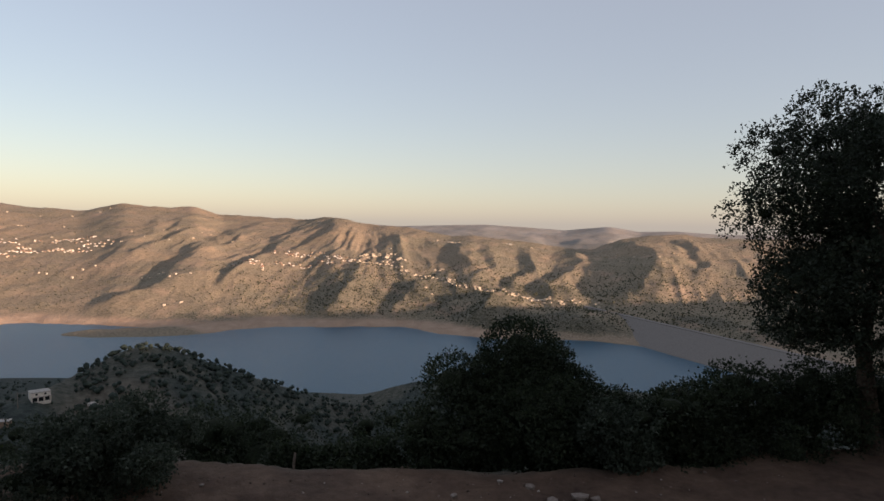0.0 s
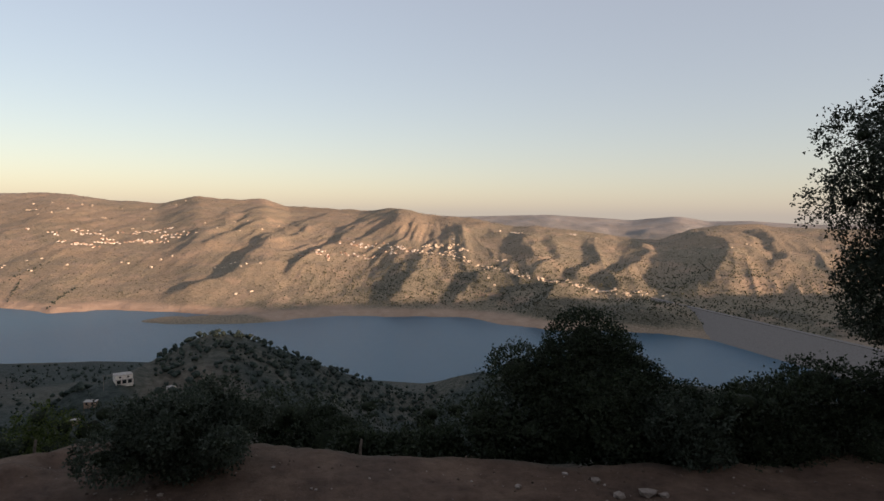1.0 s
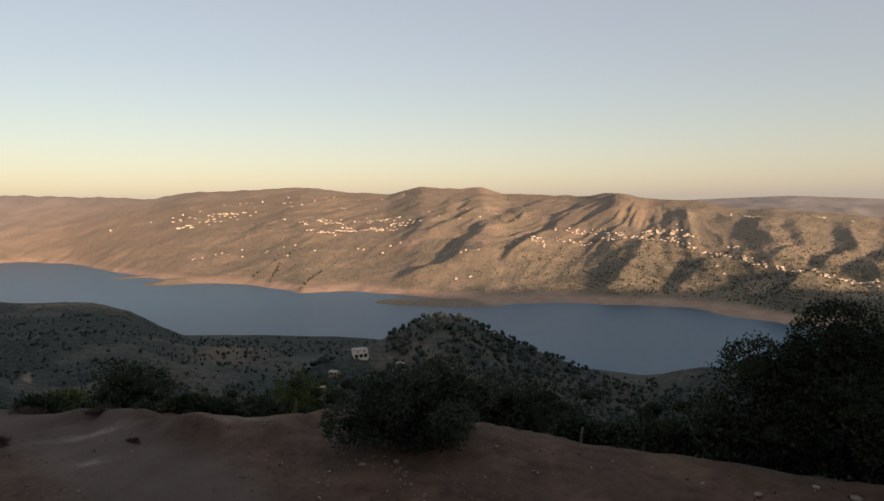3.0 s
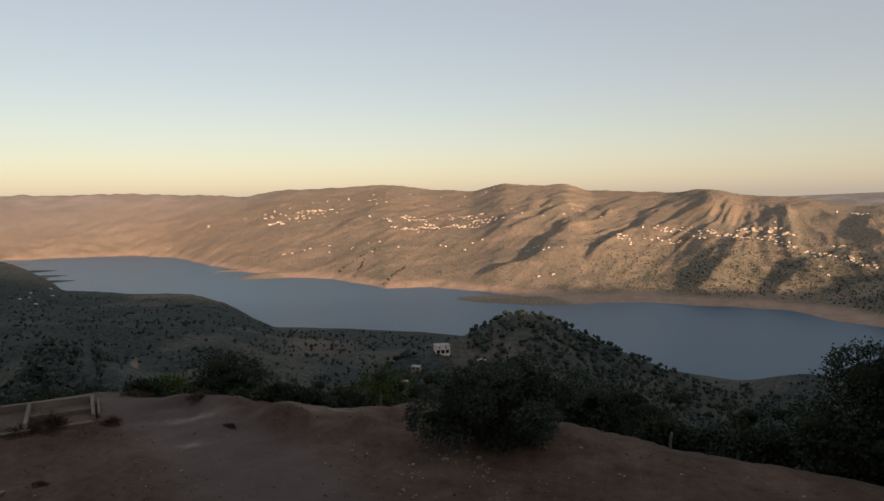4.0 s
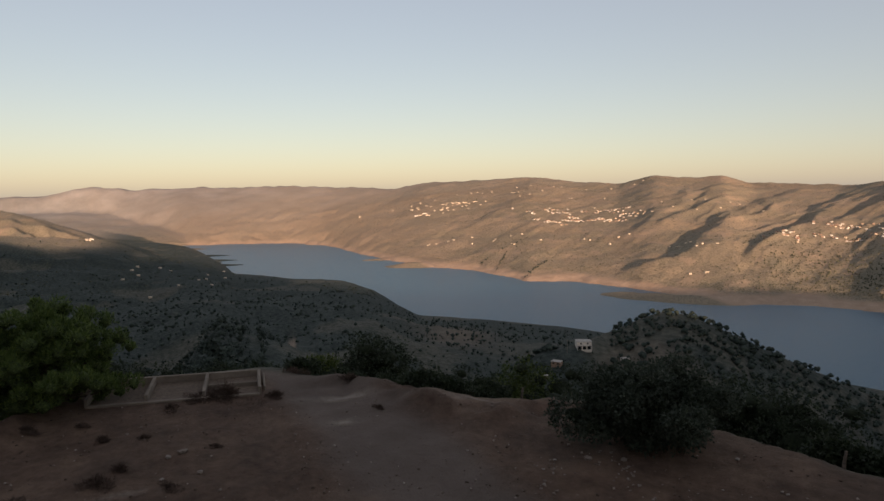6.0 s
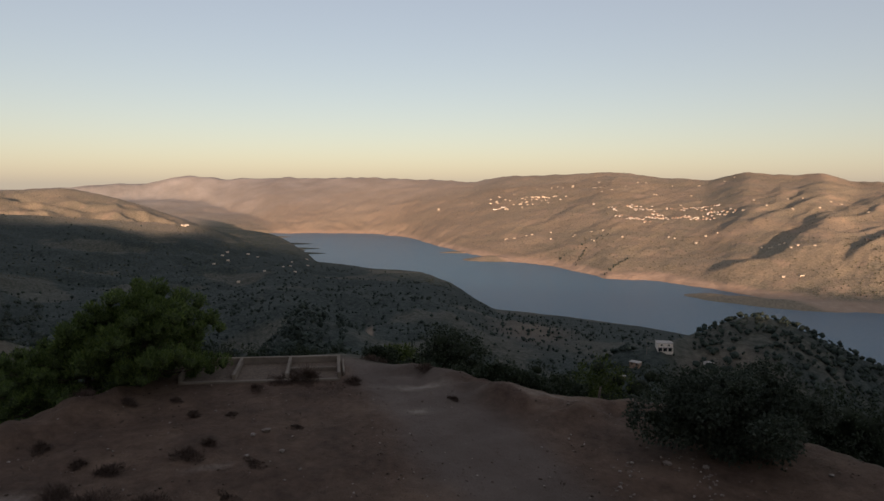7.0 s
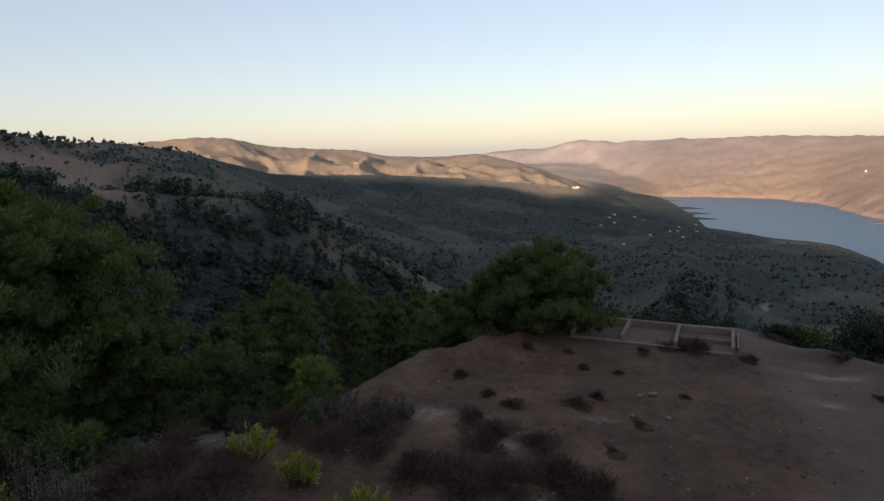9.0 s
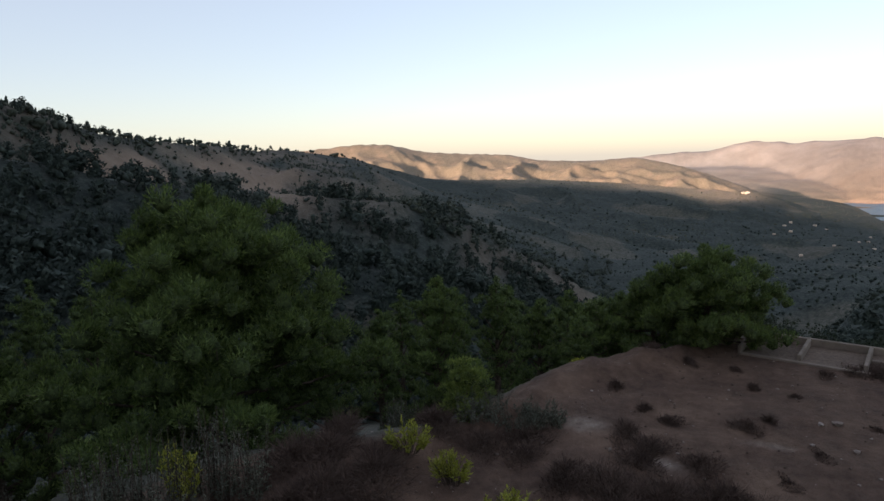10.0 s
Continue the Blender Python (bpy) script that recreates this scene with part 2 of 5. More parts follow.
def land(x, y):
    """The ground's height, and how much of it is bare terrace, forest and open field."""
    r = np.hypot(x, y)
    b = np.degrees(np.arctan2(-x, y))
    wide = smooth(25, 300, r)
    # near side: terrace, then down to the shore
    edge = knots(TERRACE, b, 1) + 0.5 * fbm(x, y, 2.2, 3, 5)
    shore = knots(NEAR_SHORE, b, 1) * (1 + 0.03 * fbm(x, y, 150, 5, 8) * smooth(30, 40, b))
    t = (r - edge) / (shore - edge)
    drop = np.interp(t, [-1, 0, 0.004, 0.02, 0.1, 0.3, 0.6, 0.8, 1.0, 1.3, 4], [0, 0, 0.012, 0.05, 0.25, 0.58, 0.78, 0.87, 0.985, 1.15, 1.6])
    valley = smooth(62, 70, b)
    t2 = (r - edge) / (1150.0 - edge)
    inland = np.interp(t2, [-1, 0, 0.004, 0.02, 0.1, 0.3, 0.6, 1.0, 4], [0, 0, 0.01, 0.045, 0.2, 0.48, 0.70, 0.8, 0.8])
    z = (drop * (1 - valley) + inland * valley) * LAKE
    z = z - 80 * valley * smooth(0.985, 1.05, r / shore)
    lump = fbm(x, y, 240, 5, 11)
    z = z + wide * smooth(1.02, 0.75, t) * (4 + 22 * smooth(36, 48, b)) / 26 * (26 * lump + 7 * fbm(x, y, 45, 4, 19)) + wide * smooth(1.02, 0.95, t) * 1.3 * fbm(x, y, 11, 3, 20)
    bare = smooth(0.35, -0.25, r - edge)
    z = z + bare * (0.13 * fbm(x, y, 3.6, 4, 3) + 0.05 * fbm(x, y, 0.8, 4, 4)) * smooth(2, 5, r) + (1 - bare) * smooth(40, 5, r - edge) * 0.35 * fbm(x, y, 3, 3, 31)
    pad = smooth(57, 59.5, b) * smooth(77, 74.5, b) * smooth(13.6, 14.4, r) * smooth(17.6, 17.0, r)
    z = z * (1 - pad) + 0.02 * pad
    # rising rim of spoil along the terrace's edge
    z = z + 0.34 * np.exp(-((r - edge + 0.9) / 0.6) ** 2) * (0.35 + 1.3 * fbm(x, y, 1.2, 3, 23)) * smooth(30, 38, b) * (1 - smooth(57, 60, b) * smooth(77, 74, b))
    for table, foot, fz, fr, bk, amp in ((KNOLL, 270.0, -115.0, 1.0, 0.42, 3), (SPUR, 160.0, -95.0, 1.0, 0.3, 11), (LEFT_HILL, 300.0, -90.0, 1.1, 0.25, 13),
                                         (PLATEAU, 900.0, -190.0, 1.2, 0.12, 15), (FAR_HILLS, 2150.0, -175.0, 0.9, 0.3, 26)):
        if not (r > 100).any():
            continue
        h, u = ridge(r, b, table, foot, fz, fr, bk)
        rough = amp * fbm(x, y, 30 + 5 * amp, 4, 40 + int(foot)) * smooth(0.98, 0.7, u) + 0.12 * amp * fbm(x, y, 25, 3, 77)
        if amp > 8:
            rib = 1 - np.abs(vnoise(x / (60 + 6 * amp), y / (60 + 6 * amp), 300 + int(foot)))
            rough = rough + 1.3 * amp * (rib * rib - 0.4) * smooth(0.98, 0.75, u) * smooth(0.02, 0.3, u)
        if foot > 2000:
            ga, gr = np.radians(b) * 2800 - 0.3 * r, r * 0.45
            g = 0.0
            for k, (scale, high) in enumerate(((420, 34), (200, 20), (95, 10))):
                q = 1 - np.abs(vnoise(ga / scale, gr / scale, 181 + k))
                g = g + high * (q * q - 0.45)
            rough = rough + g * smooth(0.05, 0.4, u) * smooth(1.0, 0.75, u)
        z = np.maximum(z, np.where(u > 0, h + rough, -999))
    h, u = ridge(r, b, UNSEEN_RIDGE, 9.0, 1.0, 0.8, 0.1)
    hide = smooth(-41, -47, b)
    z = np.where((hide > 0) & (u > 0), np.maximum(z, h * hide + z * (1 - hide)), z)
    if (r > 250).any():
        h, u = ridge(r, np.where(b < -90, b + 360, b), UNSEEN_MOUNTAIN, 300.0, -40.0, 1.0, 0.1)
        z = np.where(u > 0, np.maximum(z, h), z)
    # across the lake
    out = r > 1000
    if out.any():
        z[out] = np.maximum(z[out], far_side(x[out], y[out], r[out], b[out]))
    for bi, ri, long, half, high in ISLETS:
        along_m, across = np.radians(b - bi) * r, r - ri
        z = np.maximum(z, LAKE - 4 + (high + 4) * np.exp(-(along_m / long) ** 2 - (across / half) ** 2))
    # the bank that the camera stands on
    bank = np.interp(r, [0, 1.6, 2.2, 5.6, 6.4], [2.9, 2.9, 2.75, 0.25, 0])
    z = np.where(r < 6.4, np.maximum(z, bank + 0.0 * r), z)
    return z, bare


def track_at(x, y):
    """The worn wheel track across the terrace."""
    a, e = np.array([-13.0, 8.6]), np.array([-3.9, 6.0])
    d = (e - a) / np.linalg.norm(e - a)
    off = np.abs((x - a[0]) * d[1] - (y - a[1]) * d[0]) + 0.5 * fbm(x, y, 2.0, 3, 141)
    return smooth(1.5, 0.7, off)


# pale lime scattered on the dirt: bearing, distance, half length across the view, half depth
STREAKS = [(55.2, 14.2, 0.75, 0.10), (71.4, 10.65, 0.55, 0.09), (53.7, 12.7, 0.35, 0.12), (53.0, 14.3, 0.5, 0.08), (87.0, 10.9, 0.36, 0.2), (44.0, 13.6, 0.8, 0.12), (80.5, 9.6, 0.3, 0.15)]


def pale_at(x, y, r, b):
    out = np.zeros_like(r)
    rag = fbm(x, y, 0.5, 4, 151)
    for bi, ri, long, deep in STREAKS:
        out = np.maximum(out, np.exp(-(np.radians(b - bi) * ri / long) ** 2 - ((r - ri + 0.15 * rag) / deep) ** 2) * np.clip(0.75 + 1.2 * rag, 0, 1))
    return out


# ================= materials =================
def material(name, rough=0.9, metal=0.0):
    m = bpy.data.materials.new(name)
    m.use_nodes = True
    n, l = m.node_tree.nodes, m.node_tree.links
    s = n["Principled BSDF"]
    s.inputs["Roughness"].default_value = rough
    s.inputs["Metallic"].default_value = metal
    s.inputs["Specular IOR Level"].default_value = 0.25
    return m, n, l, s


def noise_tex(n, l, vec, scale, detail=5, rough=0.6):
    t = n.new("ShaderNodeTexNoise")
    t.inputs["Scale"].default_value = scale
    t.inputs["Detail"].default_value = detail
    t.inputs["Roughness"].default_value = rough
    l.new(vec, t.inputs["Vector"])
    return t.outputs["Fac"]


def ramp(n, l, fac, stops):
    t = n.new("ShaderNodeValToRGB")
    e = t.color_ramp.elements
    while len(e) < len(stops):
        e.new(0.5)
    for k, (p, c) in enumerate(stops):
        e[k].position, e[k].color = p, (*c, 1)
    l.new(fac, t.inputs["Fac"])
    return t.outputs["Color"]


def mix(n, l, fac, a, b, kind="MIX"):
    t = n.new("ShaderNodeMix")
    t.data_type, t.blend_type = "RGBA", kind
    for sock, v in ((t.inputs[0], fac), (t.inputs[6], a), (t.inputs[7], b)):
        if isinstance(v, bpy.types.NodeSocket):
            l.new(v, sock)
        elif isinstance(v, tuple):
            sock.default_value = (*v, 1)
        else:
            sock.default_value = v
    return t.outputs[2]


def bump(n, l, s, height, strength, dist):
    t = n.new("ShaderNodeBump")
    t.inputs["Strength"].default_value, t.inputs["Distance"].default_value = strength, dist
    l.new(height, t.inputs["Height"])
    l.new(t.outputs["Normal"], s.inputs["Normal"])


def ground_material():
    m, n, l, s = material("earth_and_scrub", 0.95)
    pos = n.new("ShaderNodeNewGeometry").outputs["Position"]
    cover = n.new("ShaderNodeVertexColor")
    cover.layer_name = "cover"
    sep = n.new("ShaderNodeSeparateColor")
    l.new(cover.outputs["Color"], sep.inputs["Color"])
    # dry hillsides
    big = noise_tex(n, l, pos, 0.006, 6, 0.62)
    mid = noise_tex(n, l, pos, 0.05, 6, 0.7)
    dry = ramp(n, l, big, [(0.3, (0.270, 0.194, 0.130)), (0.5, (0.315, 0.230, 0.157)), (0.72, (0.365, 0.273, 0.192))])
    dry = mix(n, l, ramp(n, l, mid, [(0.42, (0, 0, 0)), (0.75, (0.6, 0.6, 0.6))]), dry, (0.19, 0.150, 0.100), "MIX")
    spots = noise_tex(n, l, pos, 0.16, 5, 0.7)
    dry = mix(n, l, ramp(n, l, spots, [(0.36, (0.75, 0.75, 0.75)), (0.5, (0, 0, 0))]), dry, (0.105, 0.094, 0.062))
    canopy = noise_tex(n, l, pos, 0.22, 7, 0.72)
    # bluish: the valley's haze is tinted into the scrub colour
    scrub = ramp(n, l, canopy, [(0.38, (0.016, 0.025, 0.021)), (0.52, (0.035, 0.046, 0.040)), (0.70, (0.075, 0.083, 0.070))])
    # warmed and paled in place of the haze over the far slope
    maquis = ramp(n, l, canopy, [(0.38, (0.112, 0.100, 0.064)), (0.56, (0.262, 0.214, 0.150))])
    wood = n.new("ShaderNodeMath")
    wood.operation, wood.use_clamp = "MULTIPLY_ADD", True
    l.new(sep.outputs["Green"], wood.inputs[0])
    wood.inputs[1].default_value, wood.inputs[2].default_value = 2.0, 0.0
    dense = n.new("ShaderNodeMath")
    dense.operation, dense.use_clamp = "MULTIPLY_ADD", True
    l.new(sep.outputs["Green"], dense.inputs[0])
    dense.inputs[1].default_value, dense.inputs[2].default_value = 2.0, -1.0
    hill = mix(n, l, dense.outputs[0], mix(n, l, wood.outputs[0], dry, maquis), scrub)
    field = ramp(n, l, mid, [(0.3, (0.31, 0.21, 0.145)), (0.7, (0.44, 0.315, 0.225))])
    hill = mix(n, l, sep.outputs["Blue"], hill, field)
    # trodden earth of the terrace
    fine = noise_tex(n, l, pos, 5.0, 10, 0.74)
    soft = noise_tex(n, l, pos, 0.6, 7, 0.66)
    soil = ramp(n, l, soft, [(0.34, (0.042, 0.024, 0.0155)), (0.5, (0.088, 0.053, 0.034)), (0.64, (0.168, 0.108, 0.071))])
    soil = mix(n, l, 0.35, soil, ramp(n, l, fine, [(0.35, (0.038, 0.023, 0.016)), (0.65, (0.18, 0.120, 0.090))]))
    soil = mix(n, l, cover.outputs["Alpha"], soil, ramp(n, l, soft, [(0.3, (0.085, 0.063, 0.050)), (0.7, (0.15, 0.115, 0.095))]))
    soil = mix(n, l, sep.outputs["Blue"], soil, ramp(n, l, fine, [(0.35, (0.16, 0.125, 0.10)), (0.65, (0.36, 0.31, 0.26))]))
    # haze put into the colour: greyer and paler towards the outermost ranges
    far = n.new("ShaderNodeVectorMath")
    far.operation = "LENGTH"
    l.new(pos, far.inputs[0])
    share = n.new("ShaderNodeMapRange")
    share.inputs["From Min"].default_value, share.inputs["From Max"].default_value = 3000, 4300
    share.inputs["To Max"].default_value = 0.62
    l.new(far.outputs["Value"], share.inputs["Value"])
    haze_grey = ramp(n, l, big, [(0.35, (0.22, 0.215, 0.215)), (0.65, (0.34, 0.33, 0.325))])
    hill = mix(n, l, share.outputs["Result"], hill, haze_grey)
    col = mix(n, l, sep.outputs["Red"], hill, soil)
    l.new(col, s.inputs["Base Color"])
    fine_bump = n.new("ShaderNodeBump")
    fine_bump.inputs["Distance"].default_value = 0.07
    l.new(sep.outputs["Red"], fine_bump.inputs["Strength"])
    l.new(fine, fine_bump.inputs["Height"])
    hill_bump = n.new("ShaderNodeBump")
    hill_bump.inputs["Distance"].default_value = 4.5
    wild = n.new("ShaderNodeMath")
    wild.operation = "MULTIPLY_ADD"
    wild.inputs[1].default_value, wild.inputs[2].default_value = -0.75, 0.75
    l.new(sep.outputs["Red"], wild.inputs[0])
    l.new(wild.outputs[0], hill_bump.inputs["Strength"])
    add = n.new("ShaderNodeMath")
    add.operation = "MULTIPLY_ADD"
    add.inputs[1].default_value = 0.35
    l.new(canopy, add.inputs[0])
    l.new(noise_tex(n, l, pos, 0.07, 6, 0.7), add.inputs[2])
    l.new(add.outputs[0], hill_bump.inputs["Height"])
    l.new(fine_bump.outputs["Normal"], hill_bump.inputs["Normal"])
    l.new(hill_bump.outputs["Normal"], s.inputs["Normal"])
    return m


def water_material():
    m, n, l, s = material("lake_water", 0.28)
    s.inputs["Base Color"].default_value = (0.016, 0.082, 0.135, 1)
    s.inputs["Specular IOR Level"].default_value = 0.35
    s.inputs["IOR"].default_value = 1.33
    pos = n.new("ShaderNodeNewGeometry").outputs["Position"]
    bump(n, l, s, noise_tex(n, l, pos, 0.25, 4, 0.6), 0.8, 0.9)
    return m


# ================= ground =================
def open_hill(x, y, r, b):
    """Where the near hills are open brown grass, 0 to 1."""
    rag = fbm(x, y, 90, 5, 109)
    side = smooth(106, 114, b) * smooth(330, 400, r) * smooth(1.0, 0.88, r / knots(LEFT_HILL, b, 1)) * smooth(-0.25, 0.15, rag)
    spur = np.exp(-((r - knots(SPUR, b, 1) + 45) / 50) ** 2) * smooth(80, 84, b) * smooth(100, 95, b) * smooth(-0.15, 0.2, rag)
    knoll = smooth(4, 9, b) * smooth(33, 29, b) * smooth(300, 340, r) * smooth(0.97, 0.86, r / knots(KNOLL, b, 1)) * smooth(-0.3, 0.2, rag) * 0.75
    return np.maximum(side, np.maximum(spur, knoll))


def build_ground():
    b = np.concatenate([np.arange(-44, 144, 0.29), np.arange(144, 316, 2.0)])
    b = (b + 180) % 360 - 180
    rings = [0.4]
    while rings[-1] < 4850:
        q = rings[-1]
        rings.append(q * (1.06 if q < 5 else 1.013 if q < 30 else 1.025 if q < 1150 else 1.0075 if q < 3300 else 1.012) + 0.01)
    r = np.array(rings)
    R, B = np.meshgrid(r, b, indexing="ij")
    X, Y = -R * np.sin(np.radians(B)), R * np.cos(np.radians(B))
    Z, bare = land(X, Y)
    nr, nb = R.shape
    X[0], Y[0] = 0, 0     # the sheet closes under the camera
    near_n = int(np.searchsorted(r, 1150.0))      # rings up to here are coarse, those beyond twice as fine
    step = (np.roll(b, -1) - b + 180) % 360 - 180
    fb = (b[:, None] + step[:, None] * np.array([0, 0.5])).ravel()
    R2, B2 = np.meshgrid(r[near_n:], fb, indexing="ij")
    X2, Y2 = -R2 * np.sin(np.radians(B2)), R2 * np.cos(np.radians(B2))
    Z2, bare2 = land(X2, Y2)

    def sheet(nrows, ncols, start):
        i, j = np.meshgrid(np.arange(nrows - 1), np.arange(ncols), indexing="ij")
        k = (j + 1) % ncols
        return (start + np.stack([i * ncols + j, i * ncols + k, (i + 1) * ncols + k, (i + 1) * ncols + j], -1)).reshape(-1, 4)[:, ::-1]

    first = near_n * nb
    quads = np.concatenate([sheet(near_n, nb, 0), sheet(nr - near_n, 2 * nb, first)])
    j = np.arange(nb)
    o = (near_n - 1) * nb
    seam = np.stack([o + j, o + (j + 1) % nb, first + (2 * j + 2) % (2 * nb), first + 2 * j + 1, first + 2 * j], -1)[:, ::-1]
    flat = lambda a, c: np.concatenate([a[:near_n].ravel(), c.ravel()])
    X, Y, Z, R, B, bare = flat(X, X2), flat(Y, Y2), flat(Z, Z2), flat(R, R2), (flat(B, B2) + 180) % 360 - 180, flat(bare, bare2)
    verts = np.stack([X, Y, Z], -1)
    loops = np.concatenate([quads.ravel(), seam.ravel()]).astype(np.int32)
    starts = np.concatenate([np.arange(0, quads.size, 4), quads.size + np.arange(0, seam.size, 5)]).astype(np.int32)
    me = bpy.data.meshes.new("ground")
    me.vertices.add(len(verts))
    me.vertices.foreach_set("co", verts.ravel())
    me.loops.add(len(loops))
    me.loops.foreach_set("vertex_index", loops)
    me.polygons.add(len(starts))
    me.polygons.foreach_set("loop_start", starts)
    me.polygons.foreach_set("use_smooth", np.ones(len(starts), bool))
    me.update(calc_edges=True)
    over = Z - LAKE
    across = smooth(-20, 30, R - 0.5 * (knots(FAR_SHORE, B, 1) + knots(NEAR_SHORE, B, 1)))
    across = np.maximum(across, smooth(1780, 1930, R) * smooth(71, 75, B))
    low = smooth(0.55, 0.15, (R - knots(FAR_SHORE, B, 1)) / 1100) * smooth(30, 20, B)
    wood = smooth(0.40, 0.64, 0.5 + 0.5 * fbm(X, Y, 130, 5, 101)) * across * (0.26 - 0.12 * smooth(38, 55, B)) + across * (0.10 + 0.26 * low + 0.14 * smooth(10, 0, B))
    wood = wood + 0.24 * across * smooth(68, 76, B)
    glade = smooth(0.60, 0.68, 0.5 + 0.5 * fbm(X, Y, 110, 4, 107))
    wood = wood + (1 - across) * (1.0 - 0.10 * glade)
    beach = smooth(14, 7, over + 3 * fbm(X, Y, 60, 3, 102)) * across
    shelf = smooth(0.992, 0.975, R / knots(FAR_SHORE, B, 1)) * smooth(74, 71, B)   # spits off the beach get dark cover: scrub, and the shade of their banks
    # pale beach cut back at the right to give the bluff's shade
    beach = beach * (1 - 0.85 * shelf) * (1 - 0.65 * smooth(-4, -8, B))
    wood = np.maximum(wood, 0.6 * shelf * across)
    field = np.maximum(beach, smooth(0.64, 0.74, 0.5 + 0.5 * fbm(X, Y, 45, 5, 103)) * across * 0.4)
    # paler cover on the far left slopes, standing in for haze
    field = np.maximum(field, 0.30 * smooth(40, 58, B) * smooth(80, 70, B) * across)
    # bare grassy slopes on the side hill, on the spur's flank and on the knoll
    field = np.maximum(field, (0.2 + 0.27 * smooth(104, 112, B)) * open_hill(X, Y, R, B))
    # haze lift for the left hill, here and in the 0.27 above
    field = np.maximum(field, 0.16 * smooth(100, 108, B) * smooth(330, 420, R) * smooth(-0.3, 0.3, fbm(X, Y, 50, 4, 119)))
    # bare pale clearings across the lake: bearing, distance, half width in degrees, half depth
    for bi, ri, wide, deep, much in ((28.3, 2900, 0.5, 40, 0.9), (35.3, 2930, 0.8, 40, 0.8), (27.7, 1915, 1.3, 40, 0.55), (33.2, 1745, 1.1, 40, 0.5), (21.5, 2900, 0.7, 90, 0.6), (23.0, 2750, 0.9, 60, 0.4), (-20.3, 1600, 2.2, 50, 0.7), (46.5, 2620, 1.2, 30, 0.6),
                                     (13.0, 2350, 1.2, 25, 0.4), (31.0, 2750, 1.5, 30, 0.4), (40.0, 2500, 1.2, 40, 0.4)):
        field = np.maximum(field, much * np.exp(-((B - bi) / wide) ** 2 - ((R - ri) / deep) ** 2) * np.clip(0.8 + 1.3 * fbm(X, Y, 35, 4, 113), 0, 1))
    # meadow above the near shore
    field = np.maximum(field, 0.3 * np.exp(-((B - 43.5) / 3.2) ** 2 - ((R - 800) / 90) ** 2))
    field = np.maximum(field, 0.8 * np.exp(-((B - 58.2) / 0.22) ** 2 - ((R - 640) / 40) ** 2))
    field = np.where(bare > 0.5, pale_at(X, Y, R, B), field)
    cover = np.stack([bare, wood * (1 - beach), field, track_at(X, Y) * bare], -1).astype(np.float32)
    at = me.color_attributes.new("cover", "FLOAT_COLOR", "POINT")
    at.data.foreach_set("color", cover.ravel())
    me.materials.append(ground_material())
    ob = new("ground", me)
    return tagged(ob, "dry brown hillsides with scrub and a bare dirt terrace", "ground", kind="structure")


ground = build_ground()

bm = bmesh.new()
bmesh.ops.create_circle(bm, cap_ends=True, segments=96, radius=4900, matrix=Matrix.Translation((0, 0, LAKE)))
me = bpy.data.meshes.new("water")
bm.to_mesh(me)
bm.free()
me.materials.append(water_material())
lake = tagged(new("water", me), "calm blue reservoir lake below dry hills", "lake", kind="structure")


# ================= building helpers =================
def obj_from(name, verts, faces, mat, parent=None, label="", flat=False):
    me = bpy.data.meshes.new(name)
    me.from_pydata([tuple(v) for v in verts], [], [tuple(f) for f in faces])
    if not flat:
        me.polygons.foreach_set("use_smooth", np.ones(len(me.polygons), bool))
    me.materials.append(mat)
    me.update()
    ob = new(name, me)
    if parent is not None:
        ob.parent = parent
    if label:
        ob["label"] = label
    return ob


def quads_object(name, verts, mat, parent=None, label="", loose=4):
    """Many separate small faces of `loose` corners each, in one mesh."""
    verts = np.asarray(verts, np.float32).reshape(-1, 3)
    n = len(verts)
    me = bpy.data.meshes.new(name)
    me.vertices.add(n)
    me.vertices.foreach_set("co", verts.ravel())
    me.loops.add(n)
    me.loops.foreach_set("vertex_index", np.arange(n, dtype=np.int32))
    me.polygons.add(n // loose)
    me.polygons.foreach_set("loop_start", np.arange(0, n, loose, dtype=np.int32))
    me.update(calc_edges=True)
    me.materials.append(mat)
    ob = new(name, me)
    if parent is not None:
        ob.parent = parent
    if label:
        ob["label"] = label
    return ob


def part(name, bm, mat, parent, label=""):
    me = bpy.data.meshes.new(name)
    bm.to_mesh(me)
    bm.free()
    me.materials.append(mat)
    ob = new(name, me)
    if parent is not None:
        ob.parent = parent
    if label:
        ob["label"] = label
    return ob


def box(bm, size, at=(0, 0, 0), turn=0.0, bevel=0.0):
    m = Matrix.Translation(at) @ Matrix.Rotation(turn, 4, "Z") @ Matrix.Diagonal((*size, 1))
    vs = bmesh.ops.create_cube(bm, size=1, matrix=m)["verts"]
    if bevel:
        es = {e for v in vs for e in v.link_edges}
        bmesh.ops.bevel(bm, geom=list(es), offset=bevel, segments=1, affect="EDGES")


def empty(name, at, label, category, group=""):
    ob = new(name)
    ob.location = at
    ob.empty_display_size = 0.1
    return tagged(ob, label, category, group)


def tube(path, radii, sides=7):
    """A tapered limb along a path: verts and faces."""
    path = [Vector(p) for p in path]
    vs, fs = [], []
    for k, p in enumerate(path):
        d = (path[min(k + 1, len(path) - 1)] - path[max(k - 1, 0)]).normalized()
        a = d.orthogonal().normalized()
        c = d.cross(a)
        for q in range(sides):
            w = 2 * math.pi * q / sides
            vs.append(p + (a * math.cos(w) + c * math.sin(w)) * radii[k])
    for k in range(len(path) - 1):
        for q in range(sides):
            q2 = (q + 1) % sides
            fs.append((k * sides + q, k * sides + q2, (k + 1) * sides + q2, (k + 1) * sides + q))
    return vs, fs


